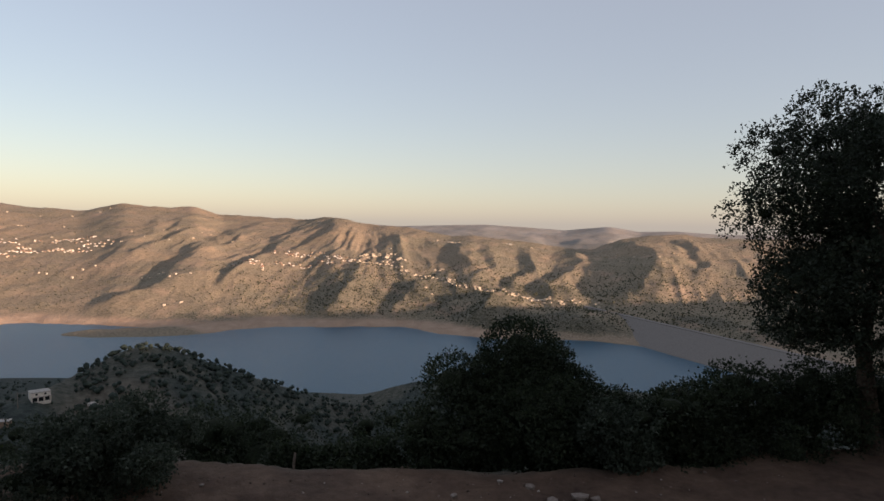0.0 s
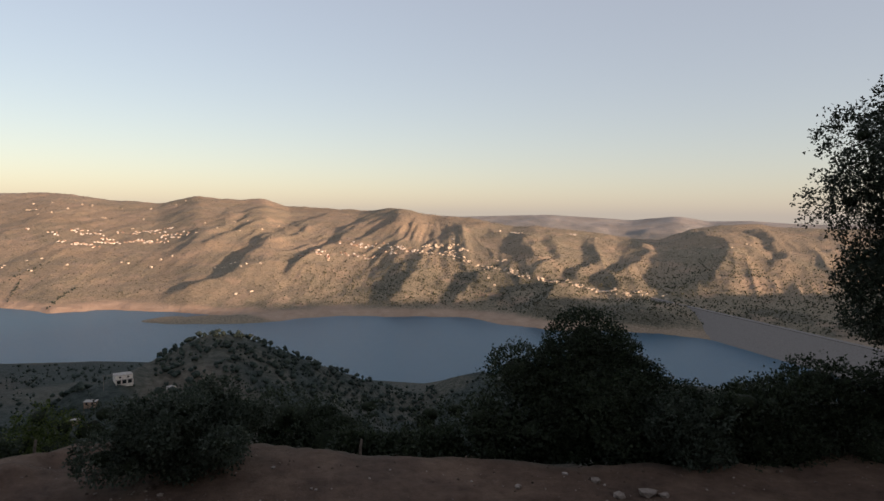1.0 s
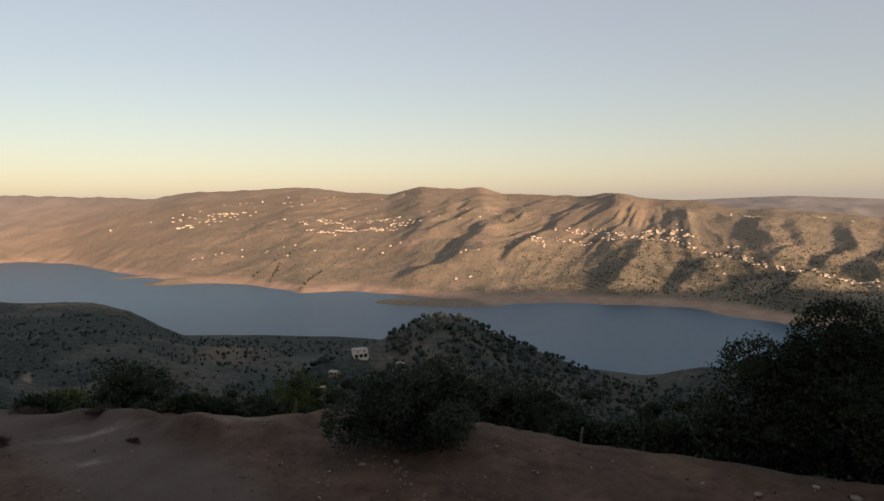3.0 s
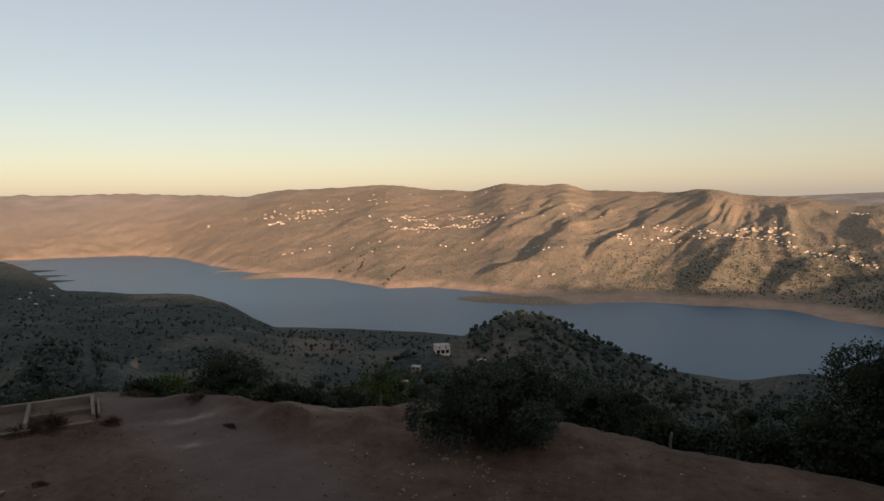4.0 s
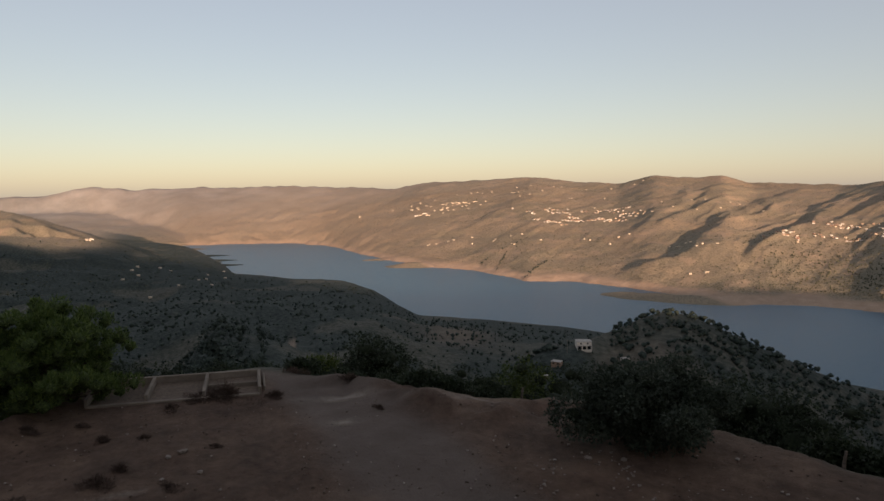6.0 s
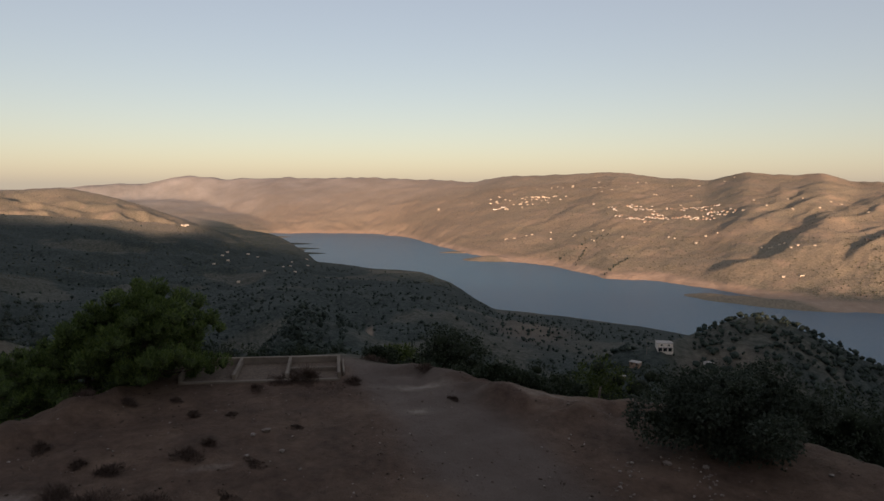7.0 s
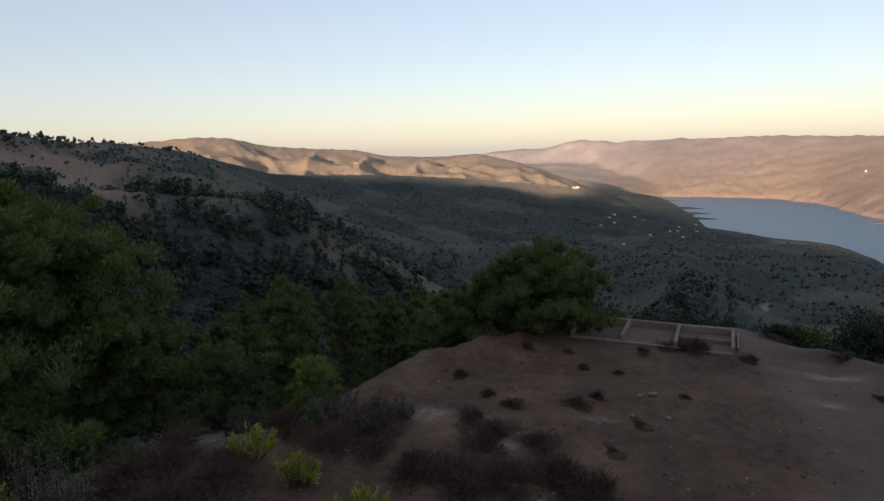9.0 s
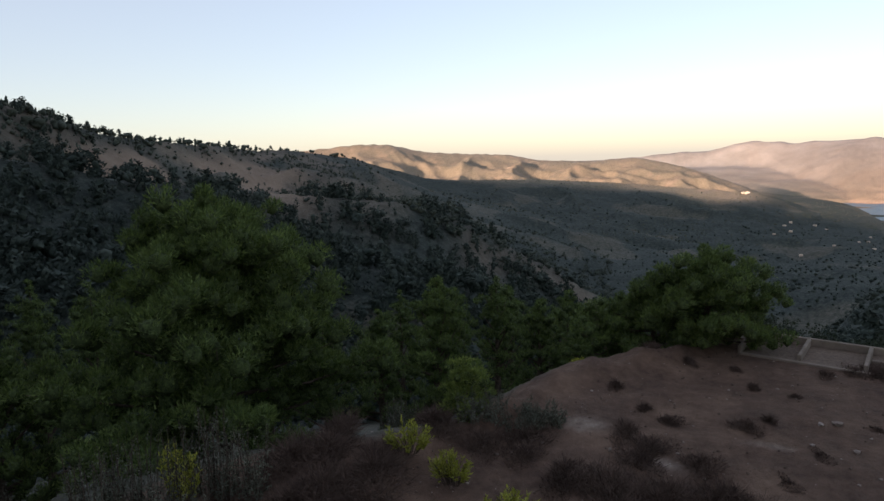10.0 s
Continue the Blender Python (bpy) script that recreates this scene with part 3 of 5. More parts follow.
def join(chunks):
    vs, fs = [], []
    for v, f in chunks:
        o = len(vs)
        vs += list(v)
        fs += [tuple(i + o for i in g) for g in f]
    return vs, fs


def spot(bearing, dist, lift=0.0):
    """A place on the ground."""
    x, y = -dist * math.sin(radians(bearing)), dist * math.cos(radians(bearing))
    z, _ = land(np.array([x]), np.array([y]))
    return Vector((x, y, float(z[0]) + lift))


# ================= leaves =================
RNG = np.random.default_rng(7)


def unit(n, rng):
    v = rng.normal(size=(n, 3))
    return v / np.linalg.norm(v, axis=1, keepdims=True)


def leaf_faces(p, axis, length, width, rng):
    """A lozenge at each point p, along its axis, turned at random round it."""
    n = len(p)
    side = np.cross(axis, unit(n, rng))
    side /= np.linalg.norm(side, axis=1, keepdims=True) + 1e-9
    length = np.broadcast_to(np.asarray(length, float), (n,))[:, None]
    width = np.broadcast_to(np.asarray(width, float), (n,))[:, None]
    mid = p + axis * length * 0.45
    return np.stack([p, mid + side * width * 0.5, p + axis * length, mid - side * width * 0.5], 1)


def blob_points(blobs, n, rng, shell=0.55):
    """Points in a heap of ellipsoids (centre, radii), most of them near the skin, none inside a deeper part of another."""
    vol = np.array([b[1][0] * b[1][1] * b[1][2] for b in blobs]) ** 0.67
    pick = rng.choice(len(blobs), n, p=vol / vol.sum())
    c = np.array([b[0] for b in blobs])[pick]
    rad = np.array([b[1] for b in blobs])[pick]
    d = unit(n, rng)
    k = 1 - (1 - shell) * rng.random(n) ** 1.6
    k = np.where(rng.random(n) < 0.1, rng.random(n) ** 0.5, k)
    k = k * (1 + 0.06 * rng.normal(size=n))
    return c + d * rad * k[:, None], d


def leaf_material(name, dark, light, rough=0.6, trans=0.25):
    m, n, l, s = material(name, rough)
    rnd = n.new("ShaderNodeNewGeometry").outputs["Random Per Island"]
    pos = n.new("ShaderNodeNewGeometry").outputs["Position"]
    clump = noise_tex(n, l, pos, 1.1, 3, 0.6)
    a = ramp(n, l, rnd, [(0.0, dark), (0.75, tuple(0.5 * (p + q) for p, q in zip(dark, light))), (1.0, light)])
    c = mix(n, l, clump, a, tuple(0.6 * v for v in dark))
    l.new(c, s.inputs["Base Color"])
    if trans:
        t = n.new("ShaderNodeBsdfTranslucent")
        l.new(c, t.inputs["Color"])
        x = n.new("ShaderNodeMixShader")
        x.inputs[0].default_value = trans
        l.new(s.outputs[0], x.inputs[1])
        l.new(t.outputs[0], x.inputs[2])
        l.new(x.outputs[0], n["Material Output"].inputs["Surface"])
    return m


def bark_material(name, a, b):
    m, n, l, s = material(name, 0.95)
    pos = n.new("ShaderNodeNewGeometry").outputs["Position"]
    f = noise_tex(n, l, pos, 14, 6, 0.7)
    l.new(ramp(n, l, f, [(0.35, a), (0.65, b)]), s.inputs["Base Color"])
    bump(n, l, s, f, 0.8, 0.03)
    return m


OAK = leaf_material("oak_leaves", (0.020, 0.030, 0.018), (0.060, 0.075, 0.045))
HEDGE = leaf_material("hedge_leaves", (0.018, 0.029, 0.014), (0.068, 0.086, 0.042))
LENTISK = leaf_material("lentisk_leaves", (0.030, 0.045, 0.028), (0.130, 0.150, 0.110))
PINE = leaf_material("pine_needles", (0.058, 0.098, 0.024), (0.25, 0.32, 0.085), 0.55, 0.3)
SAPLING = leaf_material("sapling_needles", (0.12, 0.175, 0.036), (0.36, 0.41, 0.10), 0.55, 0.3)
# lighter copy of the woodland foliage; distance haze is put into its colour
HILL_WOOD = leaf_material("hazed_hill_foliage", (0.046, 0.060, 0.045), (0.125, 0.140, 0.105), 0.8, 0.0)
# blue-green, with the tint of the valley haze in the colour
PINE_FAR = leaf_material("woodland_foliage", (0.024, 0.038, 0.031), (0.072, 0.092, 0.070), 0.8, 0.0)
YELLOW = leaf_material("yellow_shrub_leaves", (0.24, 0.27, 0.035), (0.58, 0.56, 0.09), 0.5, 0.35)
LIME = leaf_material("young_tree_leaves", (0.05, 0.075, 0.015), (0.14, 0.17, 0.04), 0.6, 0.3)
DRY = leaf_material("dry_brush_twigs", (0.062, 0.042, 0.032), (0.19, 0.128, 0.098), 0.9, 0.0)
GREY = leaf_material("grey_weed_leaves", (0.075, 0.085, 0.058), (0.25, 0.26, 0.195), 0.8, 0.15)
# darker than the leaves: the crowns' inner shade is put into these two
INNER = bark_material("shaded_inner_twigs", (0.006, 0.009, 0.004), (0.022, 0.030, 0.013))
PINE_INNER = bark_material("shaded_pine_inner", (0.010, 0.018, 0.006), (0.075, 0.105, 0.032))
BARK = bark_material("dark_bark", (0.03, 0.022, 0.016), (0.10, 0.075, 0.055))


def crown_limbs(base, blobs, thick, rng, count=9):
    """A trunk with limbs into the heaps of the crown."""
    base = Vector(base)
    mid = Vector(np.mean([b[0] for b in blobs], 0))
    fork = base.lerp(mid, 0.45) + Vector(rng.normal(size=3)) * 0.08
    chunks = [tube([base - Vector((0, 0, 0.3)), base + Vector((0, 0, 0.05)), base.lerp(fork, 0.6), fork], [thick * 1.35, thick * 1.1, thick * 0.85, thick * 0.7], 9)]
    order = rng.permutation(len(blobs))[:count]
    limbs = []
    for k in order:
        tip = Vector(blobs[k][0])
        bend = fork.lerp(tip, 0.5) + Vector(rng.normal(size=3)) * 0.12 * (tip - fork).length
        limbs.append(tube([fork, bend, tip], [thick * 0.55, thick * 0.32, thick * 0.08], 6))
    return chunks, limbs


def icosphere(fine):
    bm = bmesh.new()
    bmesh.ops.create_icosphere(bm, subdivisions=fine, radius=1)
    v = np.array([q.co for q in bm.verts])
    f = np.array([[q.index for q in g.verts] for g in bm.faces])
    bm.free()
    return v, f


SOLIDS = {1: icosphere(1), 2: icosphere(2)}


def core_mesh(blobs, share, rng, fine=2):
    """The dense inside of a crown and its shade: dark lumpy bodies inside its heaps, as vertices and triangles."""
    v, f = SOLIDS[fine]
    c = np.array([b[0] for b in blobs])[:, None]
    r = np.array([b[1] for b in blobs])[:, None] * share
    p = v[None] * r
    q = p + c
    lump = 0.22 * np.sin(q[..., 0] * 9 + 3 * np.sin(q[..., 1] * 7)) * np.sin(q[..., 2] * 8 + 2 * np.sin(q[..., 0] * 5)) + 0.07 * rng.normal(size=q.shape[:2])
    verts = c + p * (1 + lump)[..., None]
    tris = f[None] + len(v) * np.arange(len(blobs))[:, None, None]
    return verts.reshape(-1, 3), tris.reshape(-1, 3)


def make_tree(name, base, blobs, n, length, width, mat, label, category, group="", thick=0.12, seed=1, tufts=1, shell=0.7, sprig=7, core=0.4, inner=None, fine=2):
    rng = np.random.default_rng(seed)
    root = empty(name, base, label, category, group)
    m = max(1, n // sprig)
    p0, d0 = blob_points([(np.array(c), r) for c, r in blobs], m, rng, shell)
    # leaves sit in sprigs
    p = np.repeat(p0, sprig, 0) + rng.normal(size=(m * sprig, 3)) * length * 0.75
    d = np.repeat(d0 * 0.8 + unit(m, rng) * 0.6, sprig, 0)
    n = len(p)
    axes = d + unit(n, rng) * 0.8
    axes /= np.linalg.norm(axes, axis=1, keepdims=True)
    faces = []
    for k in range(tufts):
        a = axes if k == 0 else axes + unit(n, rng) * 0.55
        a = a / np.linalg.norm(a, axis=1, keepdims=True)
        side = np.cross(a, unit(n, rng))
        side *= (width * (0.4 + 0.4 * rng.random(n)) / (np.linalg.norm(side, axis=1) + 1e-9))[:, None]
        ln = (length * (0.6 + 0.8 * rng.random(n)))[:, None]
        faces.append(np.stack([p + a * ln * 0.25 - side, p + a * ln * 0.25 + side, p + a * ln], 1))
    crown = quads_object("crown", np.concatenate(faces), mat, root, loose=3)
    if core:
        tri_mesh("shaded_core", *core_mesh(blobs, core, rng, fine), inner or INNER).parent = root
    trunk, limbs = crown_limbs((0, 0, 0), blobs, thick, rng)
    v, f = join(trunk)
    obj_from("trunk", v, f, BARK, root)
    for v, f in limbs[:6]:
        obj_from("limb", v, f, BARK, root)
    return root


def heap(rng, centre, radii, count, size):
    """Rough heaps scattered over an ellipsoid's skin and inside it: the billows of a crown."""
    out = []
    for k in range(count):
        d = unit(1, rng)[0]
        w = 0.45 + 0.5 * rng.random()
        s = size * (0.6 + 0.7 * rng.random())
        out.append((tuple(np.array(centre) + d * np.array(radii) * w), (s, s, s * 0.8)))
    return out


def tri_mesh(name, verts, tris, mat):
    """One mesh of many triangles, smooth."""
    me = bpy.data.meshes.new(name)
    verts, tris = np.asarray(verts, np.float32), np.asarray(tris, np.int32)
    me.vertices.add(len(verts))
    me.vertices.foreach_set("co", verts.ravel())
    me.loops.add(tris.size)
    me.loops.foreach_set("vertex_index", tris.ravel())
    me.polygons.add(len(tris))
    me.polygons.foreach_set("loop_start", np.arange(0, tris.size, 3, dtype=np.int32))
    me.polygons.foreach_set("use_smooth", np.ones(len(tris), bool))
    me.update(calc_edges=True)
    me.materials.append(mat)
    return new(name, me)


# ================= trees and shrubs round the terrace =================
def put_oak():
    rng = np.random.default_rng(21)
    base = spot(-33.9, 15.6)
    z0 = base.z
    blobs = heap(rng, (0, 0, 5.2 - z0), (2.4, 2.4, 2.4), 40, 0.74) + heap(rng, (0.1, 0, 3.2 - z0), (2.0, 2.0, 1.6), 16, 0.75)
    blobs += heap(rng, (-0.95, 0.6, 5.6 - z0), (1.45, 1.45, 1.35), 14, 0.62) + heap(rng, (-1.1, 0.6, 3.3 - z0), (1.2, 1.2, 1.3), 10, 0.5)
    blobs += heap(rng, (-1.2, -0.6, 2.4 - z0), (0.7, 0.7, 0.8), 6, 0.40)
    make_tree("oak_tree", base, blobs, 112000, 0.066, 0.05, OAK, "tall dark evergreen oak with a dense uneven crown", "tree", thick=0.2, seed=22, shell=0.55, core=0.14)


def put_bush(name, bearing, dist, wide, top, n, length, width, mat, label, seed, group="", count=14, category="bush", thick=0.04, size=0.30, deep=0.85):
    """A bush or low tree whose crown reaches from the ground up to the height top."""
    rng = np.random.default_rng(seed)
    base = spot(bearing, dist, -0.05)
    high = max(top - base.z, 0.4)
    a = radians(bearing)
    blobs = []
    for (c, r) in heap(rng, (0, 0, high * 0.5), (wide * 0.5, wide * 0.5 * deep, high * 0.5), count, min(wide, high) * size):
        x, y = c[0] * math.cos(a) - c[1] * math.sin(a), c[0] * math.sin(a) + c[1] * math.cos(a)
        blobs.append(((x, y, min(max(c[2], r[2] * 0.75), high - r[2] * 0.8)), r))
    blobs.append(((0, 0, high * 0.42), (wide * 0.33, wide * 0.33 * deep, high * 0.42)))
    return make_tree(name, base, blobs, int(n * 1.75), length * 0.9, width * 1.15, mat, label, category, group, thick=thick, seed=seed + 1)


put_oak()
# the round tree and the hedge along the dirt
put_bush("round_tree", -8.6, 13.7, 2.4, 2.72, 24000, 0.062, 0.04, HEDGE, "round dark green tree behind the dirt terrace", 31, category="tree", thick=0.1)
put_bush("round_tree", -3.4, 13.9, 2.1, 1.75, 15000, 0.062, 0.038, HEDGE, "lower dark green bushy tree beside the round one", 33, category="tree", thick=0.08)
put_bush("round_tree", -12.2, 13.9, 1.7, 1.95, 11000, 0.062, 0.038, HEDGE, "small dark green tree beside the round one", 35, category="tree", thick=0.07)
for k, (b, d, w, t) in enumerate([(-16.0, 12.5, 1.2, 1.15), (-19.5, 13.5, 1.8, 1.5), (-23.0, 14.2, 1.8, 1.65), (-26.5, 14.8, 1.9, 1.7), (-30.0, 15.3, 2.0, 1.75), (-34.0, 16.2, 2.2, 1.7), (-38.0, 17.2, 2.4, 1.7), (-17.9, 13.7, 1.5, 1.52), (-15.0, 13.6, 1.4, 1.45), (-21.3, 13.9, 1.5, 1.68), (1.0, 13.2, 1.3, 0.75), (-5.5, 12.9, 1.4, 0.9), (-10.8, 12.7, 1.2, 0.8)]):
    put_bush("hedge_bush", b, d, w, t, 5200, 0.075, 0.042, LENTISK if k == 0 else HEDGE, "dark leafy bush in a hedge along the dirt", 41 + 2 * k, "hedge bushes")
for k, (b, d, w, t) in enumerate([(4.5, 17.5, 2.4, -0.5), (8, 18, 2.6, -0.7), (12, 18, 2.6, -0.75), (16, 18.5, 2.8, -0.9), (20, 19, 2.8, -0.6), (25, 20, 3.0, -0.6), (6, 12.9, 1.4, 0.15), (9.5, 12.9, 1.3, 0.12), (13, 13.1, 1.2, 0.05),
                                  (34, 21, 2.6, -1.6), (41.5, 17.5, 1.5, -0.75), (45.2, 15.0, 1.5, 0.1), (47.0, 15.2, 1.0, -0.1), (42.8, 15.0, 1.4, -0.1)]):
    put_bush("slope_bush", b, d, w, t, 4000, 0.085, 0.05, HEDGE, "dark dense bush on the slope below the terrace", 71 + 2 * k, "slope bushes")
# the leafy bush on the dirt
put_bush("lentisk_bush", 26.9, 11.75, 3.1, 1.5, 19000, 0.07, 0.036, LENTISK, "broad grey-green leafy bush standing on bare dirt", 101, count=30, size=0.22, deep=0.7)
# round trees beyond the edge
put_bush("round_tree", 51.8, 31, 3.6, -2.0, 7000, 0.13, 0.07, HEDGE, "dark round tree on the slope below the terrace", 103, category="tree", thick=0.12)
put_bush("young_tree", 37.7, 26, 2.6, -1.95, 6000, 0.12, 0.06, LIME, "young yellow-green tree on the slope", 105, category="tree", thick=0.08)
put_bush("young_tree", 55.5, 22, 1.5, -1.0, 3500, 0.10, 0.05, LIME, "small pale green tree beyond the terrace", 107, category="tree", thick=0.06)
for k, (b, d, w, t) in enumerate([(48.5, 22, 2.2, -1.5), (58.5, 20, 1.8, -0.9), (54, 18, 1.2, -0.5), (57, 17.2, 1.0, -0.3), (50.5, 17.5, 1.0, -0.6), (60.5, 24, 2.0, -1.6), (64, 23, 2.2, -1.4), (68, 24, 2.4, -1.3), (72, 24, 2.6, -1.0), (33, 26, 3, -2.2), (29, 28, 3, -2.4), (46, 26, 2.6, -2.3), (42, 27, 2.6, -2.5)]):
    put_bush("slope_bush", b, d, w, t, 3000, 0.1, 0.055, HEDGE, "dark dense bush on the slope below the terrace", 111 + 2 * k, "slope bushes")


def put_pine(bearing, dist, top, wide, count, seed, label, lean=0.0, name="pine_tree", needles=None):
    """A young pine: limbs that rise from the trunk, each with billows of needle tufts along its outer half."""
    rng = np.random.default_rng(seed)
    base = spot(bearing, dist, -0.1)
    high = top - base.z
    root = empty(name, base, label, "tree")
    size = 0.10 + 0.024 * wide
    limbs, tufts = [], []
    n = int(14 + 5.5 * wide)
    for k in range(n):
        h = 0.06 + 0.86 * ((k + rng.random()) / n) ** 0.9
        w = k * 2.4 + rng.normal() * 0.35
        reach = wide * 0.5 * (1.0 - h) ** 0.75 * 1.12 * (0.65 + 0.4 * rng.random())
        foot = np.array([lean * h * 0.6, 0, high * h * 0.86])
        tip = np.array([math.cos(w) * reach + lean * h, math.sin(w) * reach, high * min(h + 0.05 + 0.13 * rng.random(), 0.97 - 0.8 * reach / wide)])
        bend = (foot + tip) / 2 + np.array([0, 0, -0.05 * reach])
        limbs.append(tube([foot, bend, tip], [0.018 + 0.008 * high * (1 - h), 0.012 + 0.003 * high, 0.005], 5))
        m = 3 + int(reach * 3.2)
        for q in range(m):
            t = 0.3 + 0.7 * (q + rng.random()) / m
            c = (1 - t) ** 2 * foot + 2 * t * (1 - t) * bend + t * t * tip + rng.normal(size=3) * size * np.array([0.9, 0.9, 0.7])
            tufts.append((c, size * (0.7 + 0.6 * rng.random())))
    # the leader's own tufts, thinning upwards
    for q in range(int(12 + 3 * wide)):
        t = 1 - 0.42 * ((q + 0.5) / (12 + 3 * wide)) ** 0.8
        turn, out = rng.random() * 6.28, wide * 0.42 * (1 - t) ** 0.85 * rng.random() ** 0.5
        tufts.append((np.array([lean * t + math.cos(turn) * out, math.sin(turn) * out, high * t - size * 0.4]), size * (0.6 + 1.1 * (1 - t))))
    per = max(70, int(1.7 * count) // len(tufts))
    c = np.repeat([t[0] for t in tufts], per, 0)
    r = np.repeat([t[1] for t in tufts], per)[:, None]
    d = unit(len(c), rng)
    d[:, 2] = np.where(d[:, 2] < -0.3, -d[:, 2], d[:, 2])
    p = c + d * r * (0.45 + 0.6 * rng.random(len(c)) ** 0.7)[:, None]
    ax = d * 0.8 + unit(len(c), rng) * 0.55 + np.array([0, 0, 0.45])
    ax /= np.linalg.norm(ax, axis=1, keepdims=True)
    side = np.cross(ax, unit(len(c), rng))
    side /= np.linalg.norm(side, axis=1, keepdims=True)
    ln = (0.055 + 0.06 * rng.random(len(c)))[:, None] * (0.75 + 0.05 * wide)
    wd = 0.0125 * (0.8 + 0.06 * wide)
    quads_object("crown", np.stack([p - side * wd, p + side * wd, p + ax * ln], 1), needles or PINE, root, loose=3)
    tri_mesh("shaded_core", *core_mesh([(t[0], (t[1] * 0.62,) * 3) for t in tufts], 1.0, rng, 1), PINE_INNER).parent = root
    v, f = tube([(0, 0, -0.3), (0, 0, high * 0.3), (lean * 0.6, 0, high * 0.7), (lean, 0, high * 0.96)], [0.05 + 0.016 * high, 0.04 + 0.012 * high, 0.03, 0.01], 9)
    obj_from("trunk", v, f, BARK, root)
    for v, f in limbs[:24]:
        obj_from("limb", v, f, BARK, root)
    return root


put_pine(118.8, 15.2, 4.15, 8.8, 84000, 201, "large young pine with pale green needle billows")
put_pine(99.6, 17.5, 1.4, 3.2, 14000, 203, "young green pine on the slope beyond the dirt")
put_pine(94.3, 19.5, 1.0, 2.2, 7000, 205, "slim young green pine on the slope beyond the dirt")
for k, (b, d, t, w) in enumerate([(90.5, 22, -0.3, 2.8), (105.0, 20, 0.0, 3.0), (86.5, 21, -0.3, 2.8), (93, 26, -0.6, 3.4), (98, 27, -0.8, 3.4), (88, 28, -1.2, 3.2), (103, 28, -1.0, 3.4)]):
    put_pine(b, d, t, w, 6000, 207 + 2 * k, "young green pine in a row behind the terrace")
put_pine(76.6, 16.1, 2.2, 4.2, 26000, 231, "broad drooping pine beside the concrete basin", lean=0.3)
put_pine(80.8, 16.9, 1.35, 3.6, 15000, 233, "low spreading pine beside the concrete basin")
put_pine(84.5, 17.6, 0.6, 2.8, 8000, 235, "low spreading pine beside the concrete basin")
put_pine(97.5, 11.2, 0.88, 1.0, 5000, 237, "knee-high bright green pine sapling", name="pine_sapling", needles=SAPLING)
for k, (b, d, t, w) in enumerate([(135, 15, 1.5, 3.6), (128, 24, 1.0, 4.2), (110, 24, -0.4, 3.6), (115, 27, -0.3, 4), (132, 30, 0.5, 4.5)]):
    put_pine(b, d, t, w, 7000, 241 + 2 * k, "dark young pine further down the slope")


def put_yellow(bearing, dist, wide, high, seed):
    """A shrub of upright leafy shoots."""
    rng = np.random.default_rng(seed)
    base = spot(bearing, dist)
    root = empty("yellow_shrub", base, "bright yellow-green leafy shrub on the dirt", "shrub", "yellow shrubs")
    faces, stems = [], []
    for k in range(34):
        w, q = rng.random() * 2 * math.pi, rng.random() ** 0.6 * wide * 0.5
        foot = np.array([math.cos(w) * q * 0.35, math.sin(w) * q * 0.35, 0.0])
        tip = np.array([math.cos(w) * q, math.sin(w) * q, high * (1.0 - 0.45 * (q / wide * 2) ** 2) * (0.75 + 0.35 * rng.random())])
        stems.append(tube([foot, (foot + tip) * 0.5 + np.array([0, 0, 0.03]), tip], [0.006, 0.005, 0.002], 4))
        m = 26
        t = 0.25 + 0.75 * rng.random(m)
        p = foot + (tip - foot) * t[:, None]
        ax = unit(m, rng) * 0.8 + (tip - foot) / np.linalg.norm(tip - foot) * 0.9
        ax /= np.linalg.norm(ax, axis=1, keepdims=True)
        faces.append(leaf_faces(p, ax, 0.075 * (0.6 + 0.7 * rng.random(m)), 0.022, rng))
    quads_object("foliage", np.concatenate(faces), YELLOW, root)
    v, f = join(stems)
    tagged(obj_from("stem", v, f, BARK, root), kind="stuff")


for k, (b, d, w, h) in enumerate([(102.6, 9.5, 0.75, 0.52), (98.8, 8.75, 0.72, 0.46), (119.0, 7.0, 0.8, 0.55), (114.0, 7.2, 0.3, 0.35), (93.5, 7.6, 0.75, 0.5), (87.0, 15.2, 0.45, 0.25), (122.5, 8.8, 0.6, 1.0)]):
    put_yellow(b, d, w, h, 301 + k)


def put_weed(bearing, dist, wide, high, seed):
    """Tall dry stalks with grey leaves."""
    rng = np.random.default_rng(seed)
    root = empty("tall_weed", spot(bearing, dist), "grey-green weed clump with tall bare flower stalks", "weed", "tall weeds")
    faces, stems = [], []
    for k in range(30):
        w, q = rng.random() * 2 * math.pi, rng.random() ** 0.5 * wide * 0.5
        foot = np.array([math.cos(w) * q, math.sin(w) * q, 0.0])
        tip = foot + np.array([rng.normal() * 0.10, rng.normal() * 0.10, high * (0.55 + 0.45 * rng.random())])
        stems.append(tube([foot, (foot + tip) / 2 + rng.normal(size=3) * 0.02, tip], [0.008, 0.006, 0.003], 4))
        m = 60
        t = rng.random(m) ** 1.2
        p = foot + (tip - foot) * t[:, None] + rng.normal(size=(m, 3)) * 0.025
        ax = unit(m, rng) + np.array([0, 0, 0.5])
        ax /= np.linalg.norm(ax, axis=1, keepdims=True)
        faces.append(leaf_faces(p, ax, 0.06 * (0.5 + rng.random(m)) * (1.3 - t), 0.02, rng))
    quads_object("foliage", np.concatenate(faces), GREY, root)
    v, f = join(stems)
    tagged(obj_from("stalk", v, f, BARK, root), kind="stuff")


